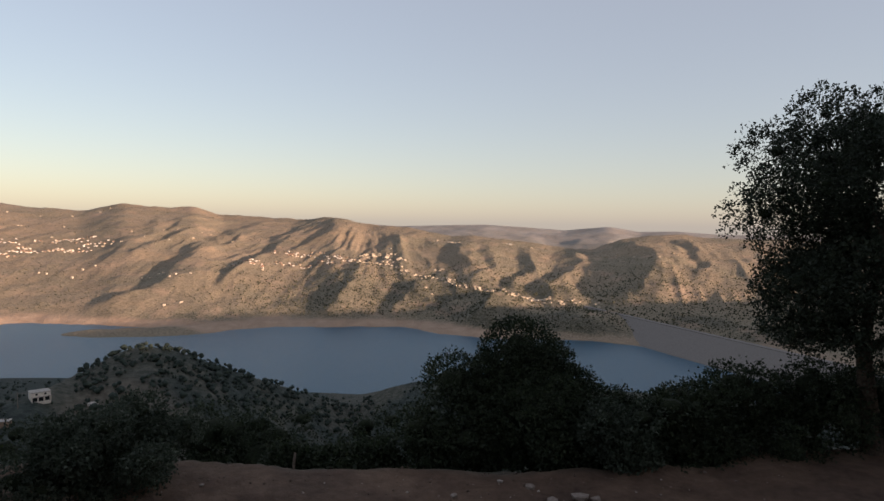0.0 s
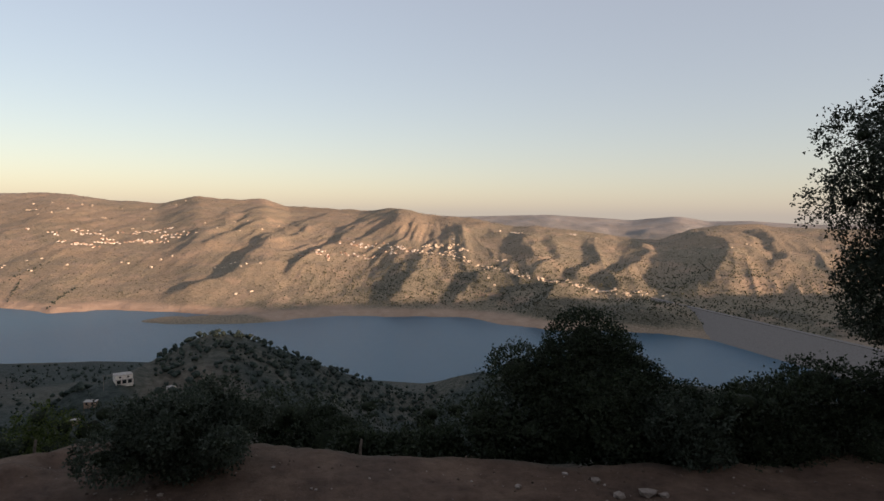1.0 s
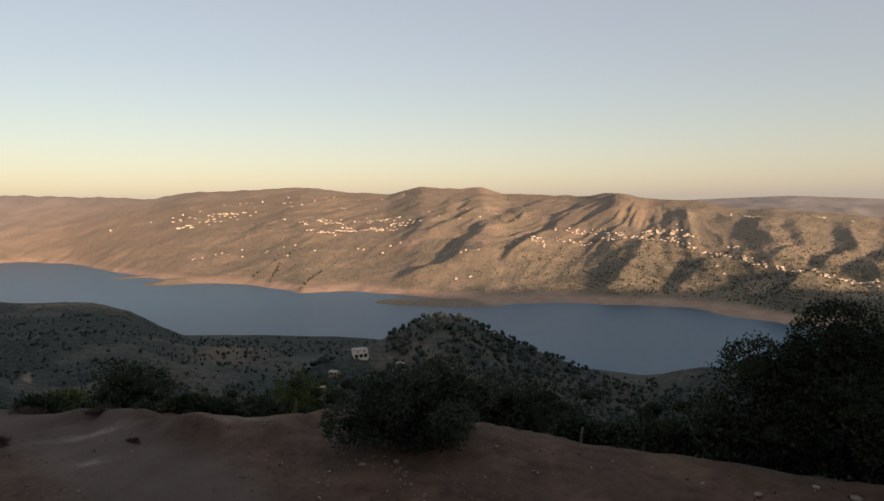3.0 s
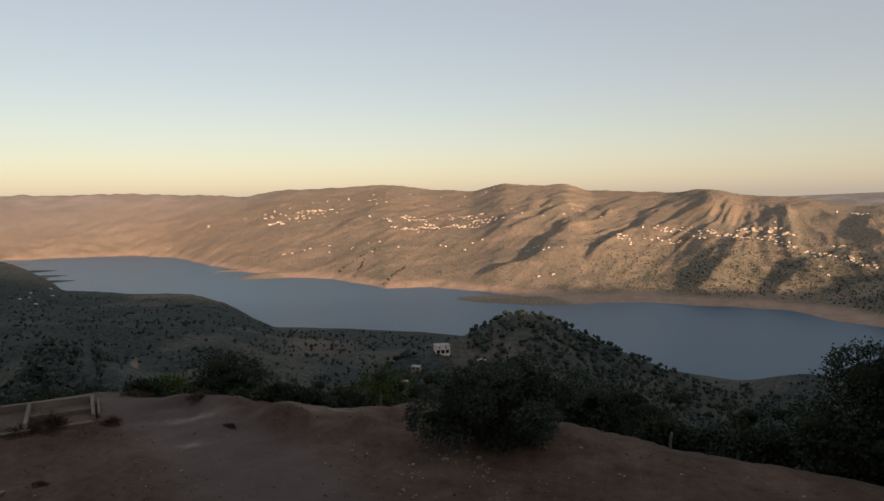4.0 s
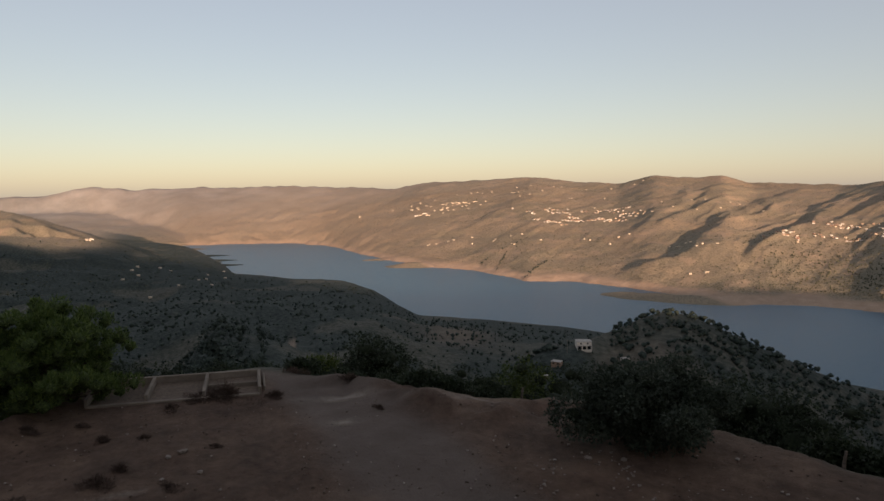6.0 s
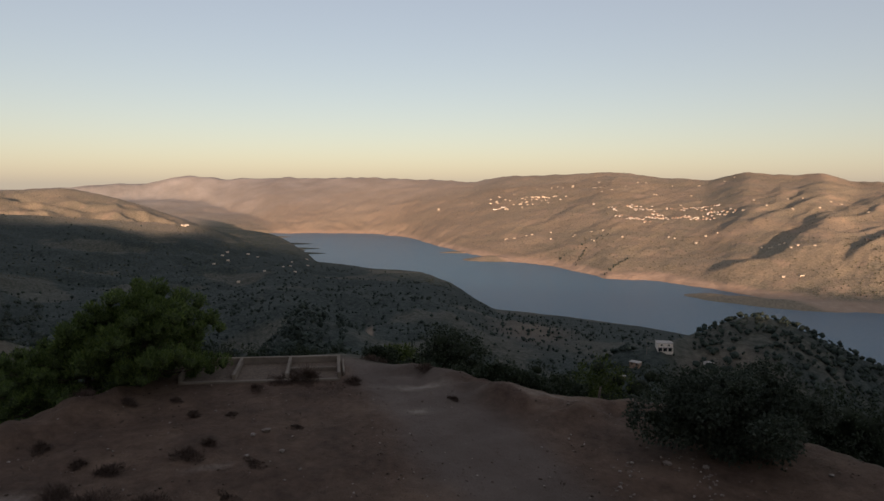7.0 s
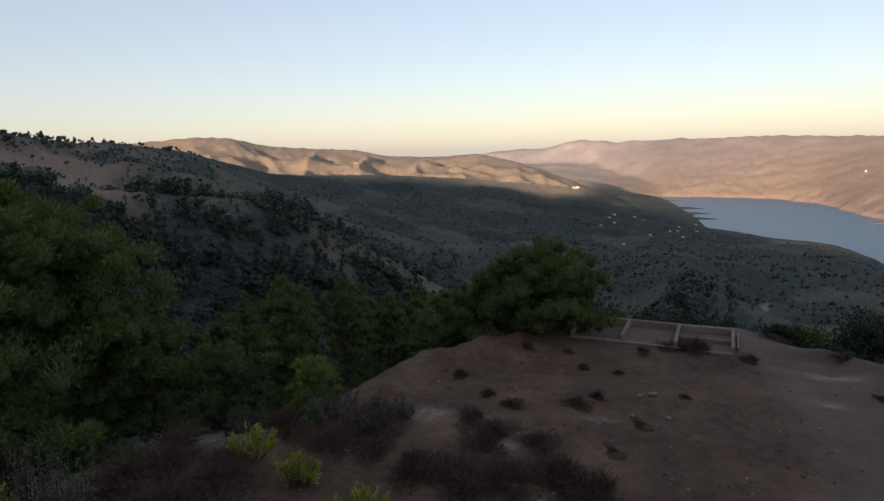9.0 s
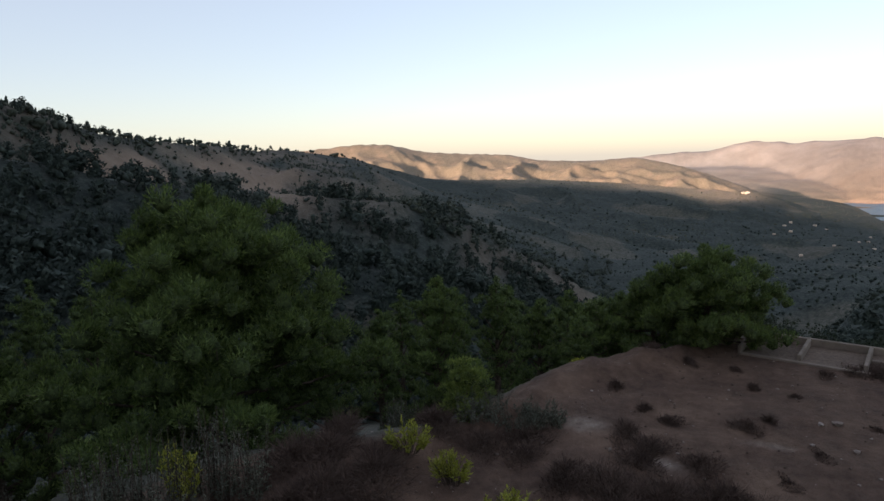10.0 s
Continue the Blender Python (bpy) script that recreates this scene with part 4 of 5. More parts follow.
for k, (b, d, w, h) in enumerate([(121, 9.2, 0.8, 1.35), (125, 8.8, 0.8, 1.1), (117.5, 9.0, 0.7, 1.0), (128.5, 8.6, 0.7, 0.9), (132, 8.2, 0.7, 0.7), (123, 8.2, 0.9, 0.6), (95.5, 10.8, 1.0, 0.42), (92.5, 10.7, 0.9, 0.42), (90.3, 10.9, 0.7, 0.38), (103.5, 12.2, 0.7, 0.7), (136, 10.5, 0.8, 1.0)]):
    put_weed(b, d, w, h, 331 + k)


def put_brush(bearing, dist, wide, high, seed):
    rng = np.random.default_rng(seed)
    n = int(420 + 1100 * wide)
    w, q = rng.random(n) * 2 * math.pi, rng.random(n) ** 0.75 * 0.5
    q = q * (0.75 + 0.3 * np.sin(w + seed * 2.3) + 0.3 * np.sin(w * 2 + seed) + 0.25 * np.sin(w * 3 - seed))
    p = np.stack([np.cos(w) * q * wide * 1.15, np.sin(w) * q * wide * 0.7, rng.random(n) * high * 0.4 * np.clip(1 - 2 * q, 0, 1)], 1)
    ax = unit(n, rng) * 0.9 + np.array([0, 0, 0.5]) + np.stack([np.cos(w), np.sin(w), 0 * w], 1) * 0.5
    ax /= np.linalg.norm(ax, axis=1, keepdims=True)
    ob = quads_object("dry_brush", leaf_faces(p, ax, high * 0.55 * (0.25 + rng.random(n) ** 1.5), 0.009, rng), DRY)
    ob.location = spot(bearing, dist)
    tagged(ob, "low tangled dry brown brush on bare dirt", "brush", "dry brush")


BRUSH = [(81.0, 14.9, 0.55, 0.28), (78.0, 14.6, 0.4, 0.25), (74.3, 14.3, 0.35, 0.12), (73.0, 13.4, 0.3, 0.2), (84.0, 12.8, 0.45, 0.22), (81.5, 11.8, 0.35, 0.18), (79.5, 11.3, 0.6, 0.2), (73.5, 11.3, 0.6, 0.22), (71.8, 11.6, 0.3, 0.2),
         (68.3, 10.6, 0.5, 0.08), (83.0, 10.7, 0.8, 0.25), (81.0, 10.0, 0.9, 0.3), (77.0, 9.7, 0.8, 0.28), (84.5, 8.7, 1.2, 0.42), (80.5, 8.4, 0.9, 0.4), (74.5, 8.8, 1.0, 0.38), (71.5, 8.5, 0.8, 0.4), (88.8, 8.8, 0.8, 0.3), (92, 9.6, 0.9, 0.3)]
BRUSH3 = [(84, 8.3, 1.5, 0.45), (88.5, 9.0, 1.2, 0.35), (79.5, 8.6, 1.3, 0.4), (92, 10.2, 1.2, 0.36), (75.5, 8.7, 1.1, 0.4), (82, 9.7, 1.2, 0.3), (106, 8.8, 1.6, 0.55), (110.5, 8.6, 1.7, 0.6), (113, 9.6, 1.6, 0.6), (96, 10.0, 1.3, 0.4), (72.5, 8.3, 1.3, 0.42), (100, 10.6, 1.2, 0.45), (109, 10.2, 1.4, 0.6)]
BRUSH2 = [(96, 7.4, 0.8, 0.3), (64.6, 15.0, 1.7, 0.2), (66.0, 15.0, 0.9, 0.14), (63.6, 15.0, 0.7, 0.5), (68.0, 14.6, 0.5, 0.15), (59.5, 14.6, 0.5, 0.22), (70, 13.0, 0.3, 0.1), (58, 16.6, 0.7, 0.2), (53, 15.2, 0.6, 0.22), (106, 9.4, 1.0, 0.4), (110, 9.6, 1.1, 0.5), (113.5, 8.4, 1.1, 0.45), (108, 8.2, 0.8, 0.3),
          (64.5, 12.1, 0.4, 0.08), (105.5, 7.9, 0.7, 0.25), (70.5, 9.6, 0.5, 0.07), (50.5, 13.3, 0.3, 0.1), (13, 13.7, 1.5, 0.25), (9, 13.5, 1.2, 0.2), (-18, 12.9, 0.8, 0.12), (101, 11.4, 0.9, 0.35), (98, 12.6, 0.9, 0.4)]
for k, (b, d, w, h) in enumerate(BRUSH + BRUSH2 + BRUSH3):
    put_brush(b, d, w, h, 401 + k)


# ================= stones =================
def stone_material():
    m, n, l, s = material("pale_stone", 0.9)
    pos = n.new("ShaderNodeNewGeometry").outputs["Position"]
    rnd = n.new("ShaderNodeObjectInfo").outputs["Random"]
    c = ramp(n, l, rnd, [(0.0, (0.10, 0.07, 0.055)), (0.8, (0.17, 0.135, 0.11)), (1.0, (0.34, 0.30, 0.27))])
    f = noise_tex(n, l, pos, 25, 5, 0.65)
    l.new(mix(n, l, 0.4, c, ramp(n, l, f, [(0.3, (0.08, 0.06, 0.05)), (0.7, (0.4, 0.35, 0.3))])), s.inputs["Base Color"])
    bump(n, l, s, f, 0.6, 0.01)
    return m


STONE = stone_material()


def stone_mesh(seed):
    rng = random.Random(seed)
    bm = bmesh.new()
    bmesh.ops.create_icosphere(bm, subdivisions=1, radius=1)
    for v in bm.verts:
        v.co *= 0.75 + 0.5 * rng.random()
    me = bpy.data.meshes.new("stone")
    bm.to_mesh(me)
    bm.free()
    me.materials.append(STONE)
    return me


STONES = [stone_mesh(k) for k in range(5)]


def put_stone(bearing, dist, size, rng, label="small pale angular stone lying on bare dirt"):
    p = spot(bearing, dist, size * 0.12)
    ob = new("stone", STONES[rng.randrange(5)])
    ob.matrix_world = Matrix.Translation(p) @ Matrix.Rotation(rng.random() * 6.28, 4, "Z") @ Matrix.Diagonal((size * 0.5, size * (0.3 + 0.2 * rng.random()), size * 0.28, 1))
    tagged(ob, label, "stone", "loose stones")


rng_s = random.Random(5)
for b, d, s in [(67.1, 11.9, 0.2), (-12.5, 10.9, 0.34), (-10.2, 10.7, 0.22), (-8.2, 11.2, 0.2), (-13.8, 10.9, 0.2), (-1.5, 10.7, 0.16), (79.3, 8.3, 0.22), (74.2, 8.6, 0.2), (5.0, 12.6, 0.14), (-5.5, 11.4, 0.12), (84.5, 10.0, 0.1), (90.5, 10.1, 0.09), (65.8, 11.0, 0.12), (68.2, 11.8, 0.12),
                (77.0, 8.0, 0.14), (12.8, 12.6, 0.12), (20.0, 11.4, 0.1), (32.0, 10.8, 0.16), (29.0, 10.9, 0.12)]:
    put_stone(b, d, s, rng_s)
for k in range(42):   # a trail of rubble beside the leafy bush
    t = rng_s.random()
    put_stone(31.5 - 5 * t + rng_s.gauss(0, 0.7), 11.6 - 2.4 * t + rng_s.gauss(0, 0.15), 0.025 + 0.05 * rng_s.random() ** 1.5, rng_s)
for k in range(26):
    put_stone(35.5 + rng_s.gauss(0, 0.8), 10.9 - 1.4 * rng_s.random(), 0.025 + 0.05 * rng_s.random() ** 1.5, rng_s)
for k in range(170):
    put_stone(-25 + 135 * rng_s.random(), 7.5 + 6.5 * rng_s.random(), 0.025 + 0.06 * rng_s.random() ** 2, rng_s)


# clods and gravel of the dirt, too many to count
def put_gravel():
    rng = np.random.default_rng(9)
    n = 9000
    b, r = -30 + 140 * rng.random(n), 6.5 + 10 * rng.random(n) ** 1.3
    keep = (r < knots(TERRACE, b, 1) + 0.2) & (rng.random(n) < 0.25 + 0.75 * (fbm(b * 0.2, r, 1.0, 3, 55) > 0.05))
    b, r = b[keep], r[keep]
    x, y = -r * np.sin(np.radians(b)), r * np.cos(np.radians(b))
    z, _ = land(x, y)
    octa = np.array([[1, 0, 0], [0, 1, 0], [-1, 0, 0], [0, -1, 0], [0, 0, 0.8], [0, 0, -0.8]])
    tri = np.array([[0, 1, 4], [1, 2, 4], [2, 3, 4], [3, 0, 4], [1, 0, 5], [2, 1, 5], [3, 2, 5], [0, 3, 5]])
    size = 0.008 + 0.022 * rng.random(len(x)) ** 2.5
    v = octa[None] * (0.6 + 0.8 * rng.random((len(x), 6, 1))) * size[:, None, None] + np.stack([x, y, z + size * 0.3], 1)[:, None]
    f = tri[None] + 6 * np.arange(len(x))[:, None, None]
    m, nn, l, s = material("gravel", 0.95)
    rnd = nn.new("ShaderNodeNewGeometry").outputs["Random Per Island"]
    l.new(ramp(nn, l, rnd, [(0.0, (0.05, 0.034, 0.025)), (0.8, (0.15, 0.11, 0.085)), (1.0, (0.34, 0.29, 0.25))]), s.inputs["Base Color"])
    tagged(tri_mesh("gravel", v.reshape(-1, 3), f.reshape(-1, 3), m), "loose gravel and clods on the dirt terrace", "gravel", kind="stuff")


put_gravel()


# ================= concrete basin and stakes =================
def concrete_material():
    m, n, l, s = material("weathered_concrete", 0.92)
    pos = n.new("ShaderNodeNewGeometry").outputs["Position"]
    f = noise_tex(n, l, pos, 6, 7, 0.7)
    g = noise_tex(n, l, pos, 1.3, 4, 0.6)
    c = mix(n, l, 0.5, ramp(n, l, f, [(0.3, (0.13, 0.105, 0.082)), (0.7, (0.24, 0.20, 0.16))]), ramp(n, l, g, [(0.35, (0.10, 0.08, 0.062)), (0.65, (0.22, 0.18, 0.145))]))
    l.new(c, s.inputs["Base Color"])
    bump(n, l, s, f, 0.5, 0.01)
    return m


CONCRETE = concrete_material()


STAINED = bark_material("earth_stained_concrete", (0.085, 0.062, 0.046), (0.16, 0.12, 0.09))


def put_basin():
    """A low frame of concrete beams flat on the dirt, three bays long and one deep, the bays full of earth."""
    a, e = spot(60.9, 16.35), spot(73.0, 16.95)
    d = (e - a)
    d.z = 0
    length, deep = d.length, 1.5
    base = 0.0
    root = empty("concrete_frame", (a.x, a.y, base), "low weathered concrete frame with three earth-filled bays", "foundation")
    root.rotation_euler = (0, 0, math.atan2(d.y, d.x))
    # the cross beams run towards the terrace, a little aslant to the long ones
    toward = (-flat_dir(61.5)).normalized()
    toward.rotate(Euler((0, 0, -root.rotation_euler[2])))
    step = length / 3

    def beam(name, p, q, wide, low, high):
        p, q = Vector(p), Vector(q)
        bm = bmesh.new()
        v = q - p
        box(bm, (v.length, wide, high - low), ((p.x + q.x) / 2, (p.y + q.y) / 2, (high + low) / 2), math.atan2(v.y, v.x), bevel=0.012)
        part(name, bm, CONCRETE, root)

    front = toward * deep
    for k in range(3):
        o = Vector((step * k, 0, 0))
        bm = bmesh.new()
        vs = [bm.verts.new(p) for p in (o, o + Vector((step, 0, 0)), o + Vector((step, 0, 0)) + front, o + front)]
        top = bmesh.ops.extrude_face_region(bm, geom=[bm.faces.new(vs)])["geom"]
        bmesh.ops.translate(bm, verts=[g for g in top if isinstance(g, bmesh.types.BMVert)], vec=(0, 0, -0.25))
        bmesh.ops.translate(bm, verts=bm.verts, vec=(0, 0, 0.05 - 0.008 * k))
        bmesh.ops.recalc_face_normals(bm, faces=bm.faces)
        part("bay_floor", bm, STAINED, root)
    beam("rear_beam", (-0.05, 0, 0), (length + 0.05, 0, 0), 0.10, -0.2, 0.205)
    beam("front_beam", front, front + Vector((length, 0, 0)), 0.10, -0.2, 0.07)
    for k in range(4):
        o = Vector((step * k, 0, 0))
        beam("cross_beam", o, o + front * 0.985, 0.075, -0.2, 0.2)
    half = front * 0.55
    beam("inner_beam", half + Vector((0.05, 0, 0)), half + Vector((step - 0.05, 0, 0)), 0.06, -0.2, 0.15)
    beam("outer_beam", Vector((-0.11, 0, 0)), Vector((-0.11, 0, 0)) + front * 0.8, 0.05, -0.2, 0.12)


put_basin()


def wood_material():
    m, n, l, s = material("grey_wood", 0.9)
    pos = n.new("ShaderNodeNewGeometry").outputs["Position"]
    f = noise_tex(n, l, pos, 20, 5, 0.6)
    l.new(ramp(n, l, f, [(0.3, (0.05, 0.04, 0.03)), (0.7, (0.16, 0.125, 0.10))]), s.inputs["Base Color"])
    return m


WOOD = wood_material()


def put_stake(bearing, dist, high):
    v, f = tube([(0, 0, -0.15), (0.01, 0, high * 0.5), (0.03, 0.01, high)], [0.03, 0.028, 0.022], 7)
    f.append(tuple(range(len(v) - 7, len(v))))
    ob = obj_from("wooden_stake", v, f, WOOD)
    ob.location = spot(bearing, dist)
    tagged(ob, "short weathered wooden stake driven into the dirt", "stake", "stakes")


put_stake(37.8, 14.3, 0.4)
put_stake(12.6, 12.4, 0.35)
put_stake(-17.0, 12.6, 0.2)


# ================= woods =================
# paler than the near woods: haze of distance put into the colour
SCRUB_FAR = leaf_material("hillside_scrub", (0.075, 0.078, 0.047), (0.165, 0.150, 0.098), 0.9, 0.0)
OCTA = (np.array([[1.0, 0, 0], [0, 1, 0], [-1, 0, 0], [0, -1, 0], [0, 0, 1], [0, 0, -1]]), np.array([[0, 1, 4], [1, 2, 4], [2, 3, 4], [3, 0, 4], [1, 0, 5], [2, 1, 5], [3, 2, 5], [0, 3, 5]]))


def tree_shape(kind, lumps, leaves, rng, body=1.0, leaf=0.09):
    """One tree of unit height: a few knobbly lumps, roughened with small leafy tips."""
    vs, fs, o = [], [], 0
    centres = []
    solid = SOLIDS[1] if lumps > 2 else OCTA
    for k in range(lumps):
        t = (k + 0.5) / lumps
        if kind == "pine":
            c = np.array([rng.normal() * 0.05, rng.normal() * 0.05, 0.22 + 0.62 * t])
            rad = np.array([0.26, 0.26, 0.26]) * (1.15 - 0.75 * t) * (1.25 if lumps == 1 else 1) + np.array([0, 0, 0.10])
        else:
            c = np.array([rng.normal() * 0.16, rng.normal() * 0.16, 0.40 + 0.25 * t]) if lumps > 1 else np.array([0, 0, 0.45])
            rad = np.array([0.36, 0.36, 0.33]) * (0.85 + 0.3 * rng.random()) * (1.25 if lumps == 1 else 1)
        v = solid[0] * (0.5 + 0.85 * rng.random(len(solid[0])))[:, None] * rad * body + c
        vs.append(v)
        fs.append(solid[1] + o)
        o += len(v)
        centres.append((c, rad))
    for k in range(leaves):
        c, rad = centres[rng.integers(lumps)]
        d = unit(1, rng)[0]
        d[2] = abs(d[2]) if rng.random() < 0.6 else d[2]
        p = c + d * rad * (0.7 + 0.4 * rng.random())
        a, e = unit(2, rng) * leaf * (1 + 0.6 * rng.random())
        vs.append(np.stack([p - a * 0.5, p + a * 0.5 + e * 0.2, p + e]))
        fs.append(np.array([[o, o + 1, o + 2]]))
        o += 3
    return np.concatenate(vs), np.concatenate(fs)


def plant_wood(name, x, y, high, lumps, leaves, mat, label, rng, round_share=0.4, sink=0.05, body=1.0, leaf=0.09):
    """A wood of many trees as one mesh."""
    z, _ = land(x, y)
    kinds = [tree_shape("pine", lumps, leaves, rng, body, leaf) for k in range(6)] + [tree_shape("round", lumps, leaves, rng, body, leaf) for k in range(6)]
    out, faces, o = [], [], 0
    for k in range(len(x)):
        v, f = kinds[rng.integers(6) + (6 if rng.random() < round_share else 0)]
        a = rng.random() * 6.28
        c, s = math.cos(a), math.sin(a)
        wide = 0.75 + 0.6 * rng.random()
        out.append((v @ np.array([[c, s, 0], [-s, c, 0], [0, 0, 1]])) * np.array([wide, wide, 1]) * high[k] + np.array([x[k], y[k], z[k] - sink * high[k]]))
        faces.append(f + o)
        o += len(v)
    return tagged(tri_mesh(name, np.concatenate(out), np.concatenate(faces), mat), label, "woodland", kind="stuff")


def scatter(n, b0, b1, r0, r1, rng, density):
    """Places in a sector, evenly by area as the eye meets it, kept where density allows."""
    b = b0 + (b1 - b0) * rng.random(n)
    r = np.exp(np.log(r0) + (np.log(r1) - np.log(r0)) * rng.random(n))
    x, y = -r * np.sin(np.radians(b)), r * np.cos(np.radians(b))
    keep = rng.random(n) < density(x, y, r, b)
    return x[keep], y[keep], r[keep], b[keep]


def wooded(x, y):
    return smooth(0.40, 0.60, 0.5 + 0.5 * fbm(x, y, 220, 5, 101))


rng_w = np.random.default_rng(77)


def near_density(x, y, r, b):
    z, _ = land(x, y)
    return (1 - 0.85 * smooth(0.58, 0.68, 0.5 + 0.5 * fbm(x, y, 110, 4, 107))) * (1 - 0.93 * open_hill(x, y, r, b)) * (z > LAKE + 5)


# slopes just below the terrace
x, y, r, b = scatter(1150, -44, 142, 24, 110, rng_w, near_density)
ok = ~((b > 28) & (b < 78) & (r < 46)) & (r > 30)
x, y, r, b = x[ok], y[ok], r[ok], b[ok]
top = np.where(b < 62, 1.0 + 1.6 * rng_w.random(len(x)), 2.6 + 2.4 * rng_w.random(len(x)))
plant_wood("woodland", x, y, top, 5, 210, PINE_FAR, "dense dark pine and oak wood on the slope below", rng_w, 0.45, body=0.5, leaf=0.075)
x, y, r, b = scatter(12500, -44, 142, 95, 420, rng_w, near_density)
ok = (b > 62) | (rng_w.random(len(b)) < 0.5)
x, y, r, b = x[ok], y[ok], r[ok], b[ok]
plant_wood("woodland", x, y, np.where(b < 60, 1.6, 3.4) + np.where(b < 60, 3.4, 5.5) * rng_w.random(len(x)) ** 1.6, 2, 22, PINE_FAR, "dark pine and oak wood in the valley", rng_w, 0.4, body=0.6, leaf=0.10)
x, y, r, b = scatter(4200, 76, 142, 70, 620, rng_w, near_density)
plant_wood("woodland", x, y, 4.0 + (4.0 + 5.5 * rng_w.random(len(x)) ** 1.3) * smooth(60, 200, r), 4, 60, PINE_FAR, "dense dark pine wood climbing the valley side", rng_w, 0.25, body=0.52, leaf=0.12)
x, y, r, b = scatter(7000, 84, 142, 420, 1100, rng_w, near_density)
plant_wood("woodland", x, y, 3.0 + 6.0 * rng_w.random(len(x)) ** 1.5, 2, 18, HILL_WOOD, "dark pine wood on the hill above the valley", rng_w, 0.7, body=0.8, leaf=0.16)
x, y, r, b = scatter(23000, -44, 142, 420, 2000, rng_w, near_density)
ok = (r < knots(NEAR_SHORE, b, 1) * 0.97) & ((r < 1800) | (rng_w.random(len(r)) < 0.35))
plant_wood("woodland", x[ok], y[ok], 2.4 + 4.6 * rng_w.random(ok.sum()) ** 1.8, 1, 0, PINE_FAR, "far dark wood above the lake shore", rng_w, 0.6)


# along the knoll's crest
def along(table, b):
    return knots(table, b, 1)


b = 6 + 32 * rng_w.random(1100)
r = along(KNOLL, b) + rng_w.normal(size=1100) * 45 - 25
ok = (rng_w.random(1100) < 0.8) & ~((b > 29.8) & (b < 35))
b, r = b[ok], r[ok]
plant_wood("woodland", -r * np.sin(np.radians(b)), r * np.cos(np.radians(b)), 2.0 + 3.5 * rng_w.random(len(b)) ** 1.5, 3, 32, PINE_FAR, "bushy trees along the knoll's crest", rng_w, 1.0)
b = 106 + 34 * rng_w.random(420) ** 0.7
r = along(LEFT_HILL, b) + rng_w.normal(size=420) * 22
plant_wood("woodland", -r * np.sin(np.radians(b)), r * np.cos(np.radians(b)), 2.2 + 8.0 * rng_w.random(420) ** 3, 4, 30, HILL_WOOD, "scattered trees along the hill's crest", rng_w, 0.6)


# trees that follow three gullies down to the far shore
for b0, r0, b1, r1 in ((41.3, 1795, 37.0, 1980), (39.9, 1700, 38.9, 1860), (37.4, 1580, 35.4, 1720)):
    t = np.sort(rng_w.random(34))
    b = b0 + (b1 - b0) * t + 0.06 * rng_w.normal(size=34)
    r = r0 + (r1 - r0) * t + 4 * rng_w.normal(size=34)
    plant_wood("woodland", -r * np.sin(np.radians(b)), r * np.cos(np.radians(b)), 3.0 + 3.0 * rng_w.random(34), 1, 8, PINE_FAR, "line of trees in a gully above the far shore", rng_w, 0.8)


# scrub across the lake
def far_density(x, y, r, b):
    z, _ = land(x, y)
    low = smooth(26, 14, b) * smooth(2200, 1700, r)
    return np.maximum(0.12 + 0.45 * wooded(x, y), 0.85 * np.maximum(low, 0.6 * smooth(12, 5, b))) * (z > LAKE + 14)


x, y, r, b = scatter(74000, -44, 100, 1250, 3300, rng_w, far_density)
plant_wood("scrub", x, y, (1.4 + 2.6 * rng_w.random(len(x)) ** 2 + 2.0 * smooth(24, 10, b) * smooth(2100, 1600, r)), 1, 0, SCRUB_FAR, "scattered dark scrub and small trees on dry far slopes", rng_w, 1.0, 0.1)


# ================= houses =================
def wall_material(name, col, dirt):
    m, n, l, s = material(name, 0.9)
    pos = n.new("ShaderNodeNewGeometry").outputs["Position"]
    f = noise_tex(n, l, pos, 0.9, 6, 0.7)
    l.new(ramp(n, l, f, [(0.35, dirt), (0.6, col)]), s.inputs["Base Color"])
    return m


WALLS = [wall_material("white_render", (0.68, 0.62, 0.55), (0.50, 0.45, 0.39)), wall_material("cream_render", (0.62, 0.51, 0.39), (0.46, 0.37, 0.28)),
         wall_material("bare_brick", (0.33, 0.22, 0.155), (0.25, 0.165, 0.12))]
TILE = wall_material("roof_tile", (0.36, 0.17, 0.10), (0.24, 0.11, 0.07))
SLAB = wall_material("roof_slab", (0.42, 0.39, 0.35), (0.28, 0.25, 0.22))
DARK_PANE, _, _, gs = material("window_and_porch_dark", 0.15)
gs.inputs["Base Color"].default_value = (0.02, 0.022, 0.025, 1)


